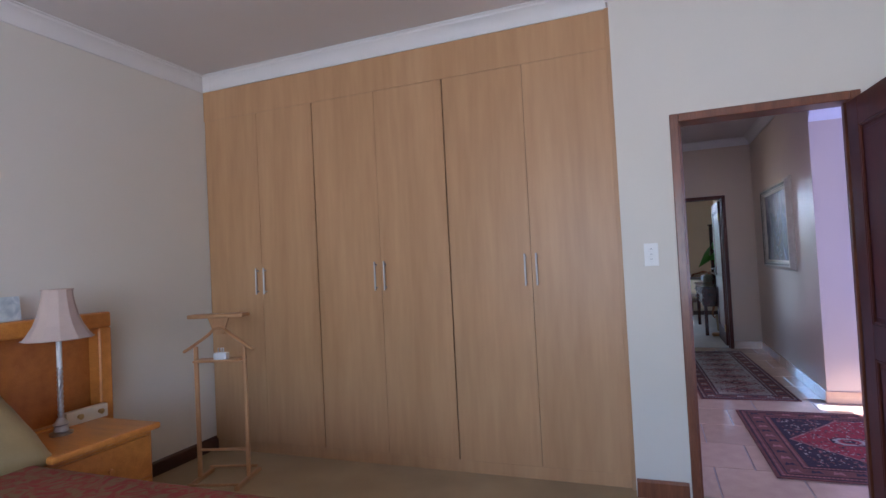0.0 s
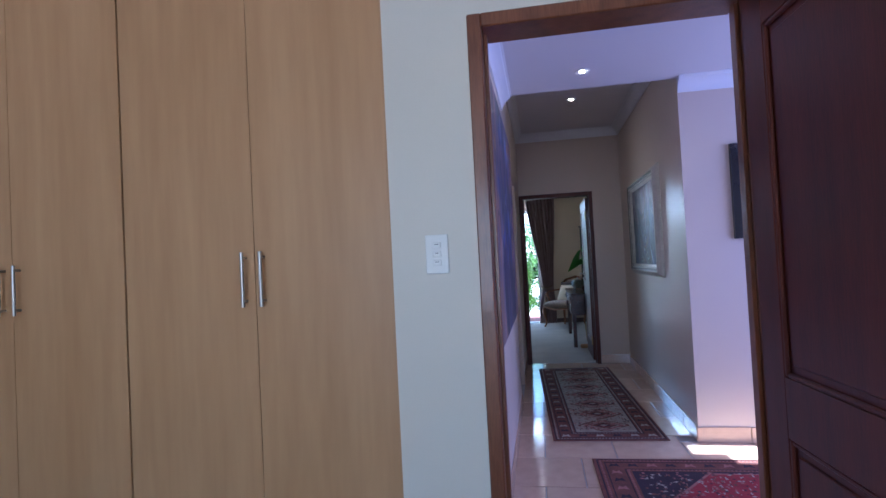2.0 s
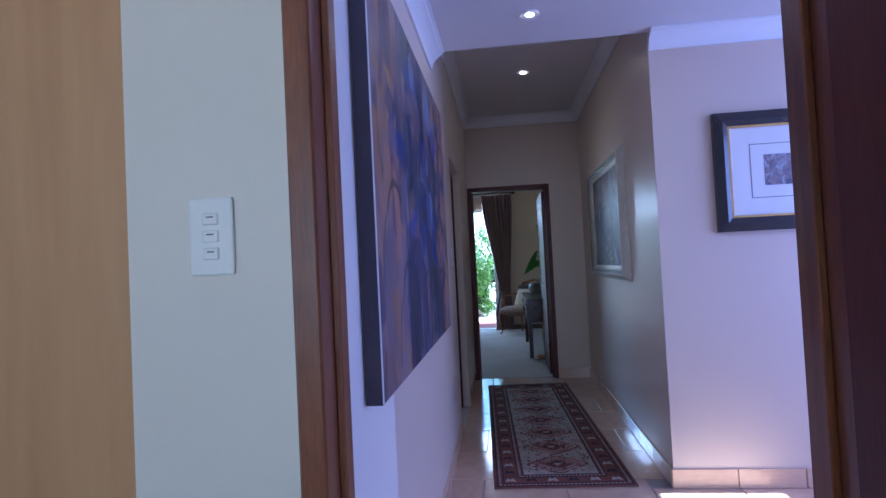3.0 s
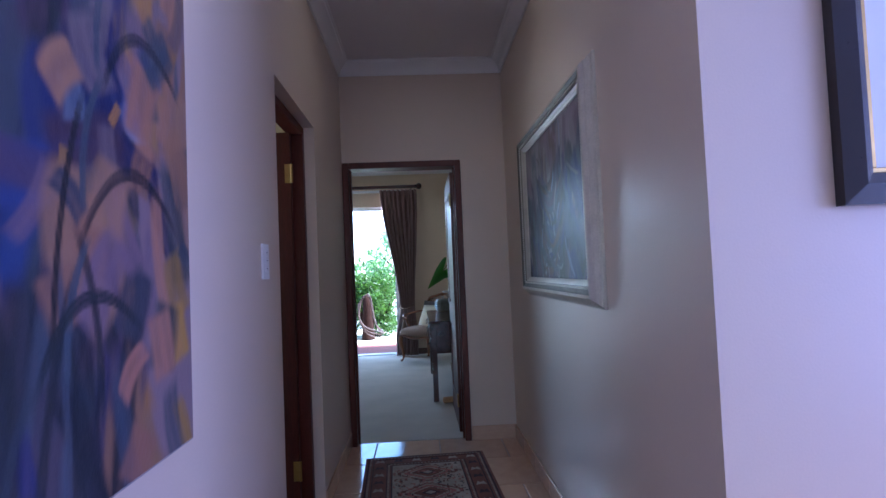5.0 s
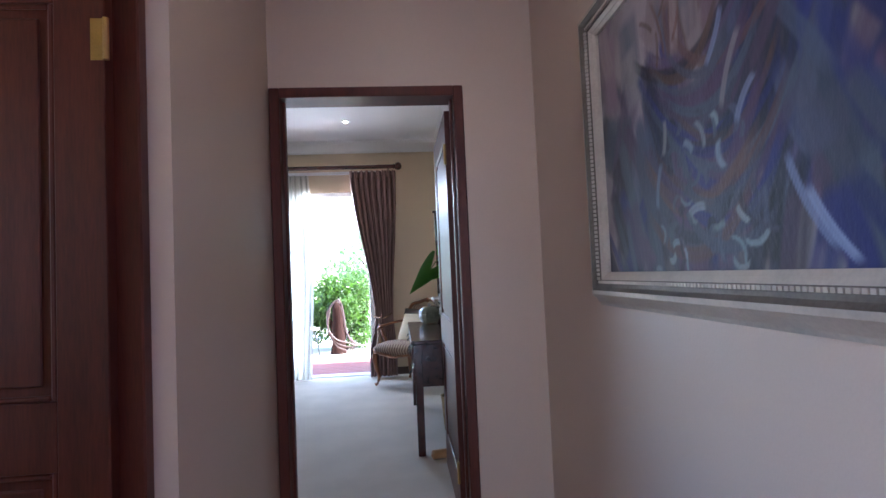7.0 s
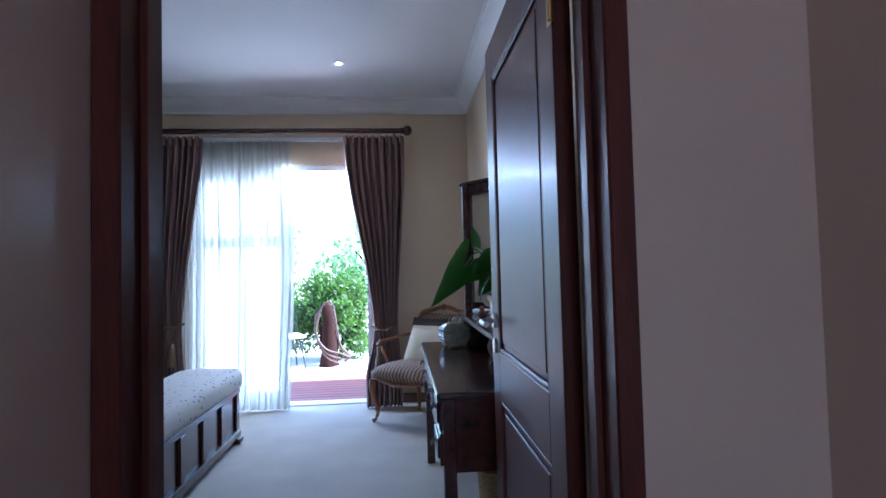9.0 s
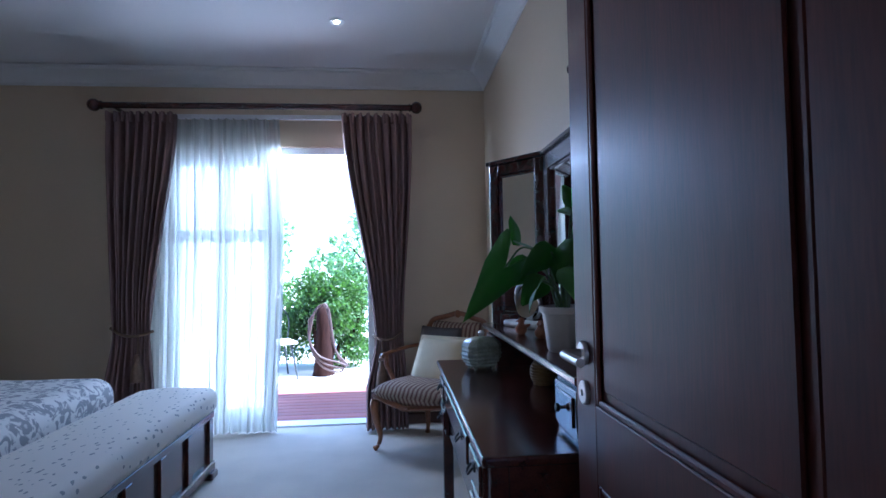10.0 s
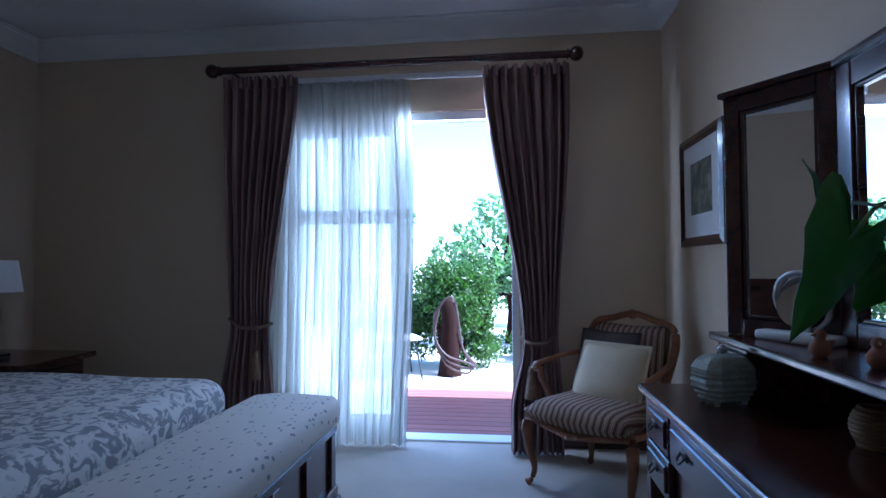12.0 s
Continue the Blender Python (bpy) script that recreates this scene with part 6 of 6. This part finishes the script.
def garden():
    rng = random.Random(21)
    U = rng.uniform
    t = thing("hedge_shrub", pose(0.05, 15.05, -0.05), "rounded clipped green shrub in the garden", "shrub")
    for k in range(7):
        x, y = U(-.25, .3), U(-.1, .2)
        part("trunk", tube(B(), spline([(x * .5, y, 0), (x * .8 + U(-.05, .05), y, .3), (x * 1.6, y, .8)], 4), [0.03] * 5 + [0.018] * 4, 7), M_TRUNK, t, "", 60)
    cl = [(U(-.36, .34), U(-.25, .35), U(.50, 1.16), U(.16, .26), U(.16, .26), U(.14, .22)) for _ in range(46)]
    cl += [(-.5 + U(-.15, .2), U(-.1, .3), U(.25, .7), .2, .2, .2) for _ in range(9)]
    cl += [(.34 + U(-.2, .12), U(0, .35), U(.18, .65), .18, .18, .18) for _ in range(9)]
    leaves("crown", t, M_BUSH, cl, 19000, 0.055, 1, "dense small glossy leaves")
    t = thing("carved_post", pose(0.06, 14.62, -0.05), "weathered brown wooden post with a looped hose", "post")
    b = B()
    lathe(b, [(0.0, 0), (0.14, 0), (0.125, 0.05), (0.11, 0.25), (0.10, 0.55), (0.092, 0.75), (0.07, 0.84), (0.025, 0.875), (0.0, 0.88)], 14)
    for v in b.verts:
        v.co.x += 0.02 * noise.noise((v.co.x * 6, v.co.y * 6, v.co.z * 4))
    part("trunk", b, M_TRUNK, t, "", 60)
    for k in range(3):
        pts = spline([(-0.10 - 0.03 * k, -0.13, 0.78 - .04 * k), (-0.15, -0.16, 0.45), (-0.02, -0.20, 0.16 + .05 * k), (0.2, -0.19, 0.06 + .06 * k), (0.26 + .03 * k, -0.18, 0.14), (0.16, -0.16, 0.34), (0.08, -0.15, 0.84 - .03 * k), (-0.02, -0.14, 0.88), (-0.10 - .03 * k, -0.13, 0.78 - .04 * k)], 6)
        part("hose", tube(B(), pts, 0.013, 7), M_HOSE, t, "looped faded garden hose", 60)

    def tree(x, y, h, spread, count, seed, label):
        t = thing("tree", pose(x, y, -0.18), label, "tree", "garden trees")
        r = random.Random(seed)
        part("trunk", tube(B(), spline([(0, 0, 0), (0.05, 0, h * .3), (-.05, .05, h * .6), (0, 0, h * .85)], 5), [0.09 - 0.0045 * i for i in range(16)], 8), M_TRUNK, t, "", 60)
        cl = []
        for _ in range(14):
            a, q = r.uniform(0, 6.28), r.uniform(.25, .95)
            tip = (spread * q * math.cos(a), spread * q * math.sin(a), h * r.uniform(.5, 1.0))
            part("limb", tube(B(), spline([(0, 0, h * .42), (tip[0] * .5, tip[1] * .5, tip[2] * .82), tip], 4), [.035, .032, .03, .026, .022, .018, .014, .010, .006], 6), M_TRUNK, t, "", 60)
            for _ in range(4):
                cl.append((tip[0] + r.uniform(-.4, .4), tip[1] + r.uniform(-.4, .4), tip[2] + r.uniform(-.4, .3), r.uniform(.18, .38), r.uniform(.18, .38), r.uniform(.12, .26)))
        leaves("crown", t, M_TREE, cl, count, 0.13, seed, "loose crown of mid-green leaves")

    tree(0.75, 17.2, 2.2, 1.2, 3400, 5, "leafy green garden tree behind the shrub")
    tree(-2.6, 18.0, 2.6, 1.5, 4200, 6, "leafy green garden tree")
    tree(2.6, 16.8, 2.7, 1.3, 3600, 7, "leafy green garden tree")
    t = thing("boundary_hedge", pose(0, 19.5, -0.18), "low dark green boundary hedge", "hedge")
    cl = [(U(-6.5, 6.5), U(-.4, .4), U(.2, 1.0), U(.3, .5), U(.3, .5), U(.25, .45)) for _ in range(90)]
    leaves("crown", t, M_BUSH, cl, 15000, 0.11, 9, "dense hedge leaves")
    t = thing("ground_plants", pose(1.0, 15.6, -0.05), "low leafy plants beside the shrub", "plants", kind="stuff")
    cl = [(U(-.35, 1.6), U(-.3, .5), U(.05, .55), U(.12, .25), U(.12, .25), U(.10, .2)) for _ in range(26)]
    leaves("crown", t, M_BUSH, cl, 5000, 0.06, 14, "low green leaves")
    for x, y, r in ((-0.52, 14.45, 25),):
        t = thing("garden_chair", pose(x, y, -0.05, 0, 0, r), "black wrought iron garden chair with pale seat", "garden chair")
        for sx in (-0.2, 0.2):
            for sy in (-0.2, 0.2):
                part("leg", tube(B(), spline([(sx * .8, sy * .8, .43), (sx, sy, .22), (sx * 1.15, sy * 1.15, 0)], 5), 0.011, 7), M_IRON, t, "", 60)
        part("seat", box(B(), -.24, .24, -.23, .23, .43, .46, .01, 2), M_WHITEP, t, "pale seat pad")
        part("back_hoop", tube(B(), spline([(-.22, .22, .44), (-.25, .27, .7), (-.12, .30, .88), (.12, .30, .88), (.25, .27, .7), (.22, .22, .44)], 6), 0.011, 7), M_IRON, t, "", 60)
        for k in (-.1, 0, .1):
            part("back_bar", tube(B(), [(k, .23, .45), (k * .8, .29, .87)], 0.007, 6), M_IRON, t)


garden()


# ---- floor tiles and tile skirting, piece by piece ----
def tiles():
    s = 0.455
    rows = []
    x_start, y_start = 0.765 - s, 2.955
    made = {}

    def put(name, x0, x1, y0, y1, z0, z1):
        key = (name, round(x1 - x0, 3), round(y1 - y0, 3), round(z1 - z0, 3))
        if key not in made:
            b = B()
            w, d = x1 - x0, y1 - y0
            box(b, -w / 2, w / 2, -d / 2, d / 2, 0, z1 - z0, 0.003)
            ob = link(name, b, M_TILE)
            made[key] = ob.data
        else:
            ob = new(name, made[key])
        ob.parent = hall_floor
        ob.matrix_basis = pose((x0 + x1) / 2, (y0 + y1) / 2, z0)

    for j in range(12):
        y0, y1 = max(2.905, y_start + (j - 0.0) * s - 0.05), min(7.905, y_start + (j + 1) * s - 0.05)
        if y1 - y0 < 0.03:
            continue
        shift = s * (0.5 if j % 2 else 0.0)
        xe = 4.5 if y0 < 4.95 else RX
        k = 0
        while True:
            x0 = x_start - s + shift + k * s
            k += 1
            if x0 >= xe:
                break
            a, c = max(LX, x0), min(xe, x0 + s)
            if c - a > 0.03:
                yy1 = y1 if xe < 4 or y1 < HY or c <= RX else HY
                put("tile", a + 0.003, c - 0.003, y0 + 0.003, yy1 - 0.003, -0.004, 0.0015)
    for x0, y0, x1, y1, nx, ny in ((RX, HY, RX, END, -1, 0), (RX - 0.011, HY, 4.5, HY, 0, -1), (LX, 2.96, LX, 5.985, 1, 0), (LX, 6.79, LX, END, 1, 0), (1.46, END, RX, END, 0, -1)):
        ln = math.hypot(x1 - x0, y1 - y0)
        n = max(1, round(ln / 0.33))
        for k in range(n):
            a, c = k / n, (k + 1) / n
            xa, xb, ya, yb = x0 + (x1 - x0) * a, x0 + (x1 - x0) * c, y0 + (y1 - y0) * a, y0 + (y1 - y0) * c
            if nx:
                put("skirting_tile", min(xa, xa + nx * 0.011), max(xa, xa + nx * 0.011), ya + 0.0015, yb - 0.0015, 0.002, 0.105)
            else:
                put("skirting_tile", xa + 0.0015, xb - 0.0015, min(ya, ya + ny * 0.011), max(ya, ya + ny * 0.011), 0.002, 0.105)


tiles()
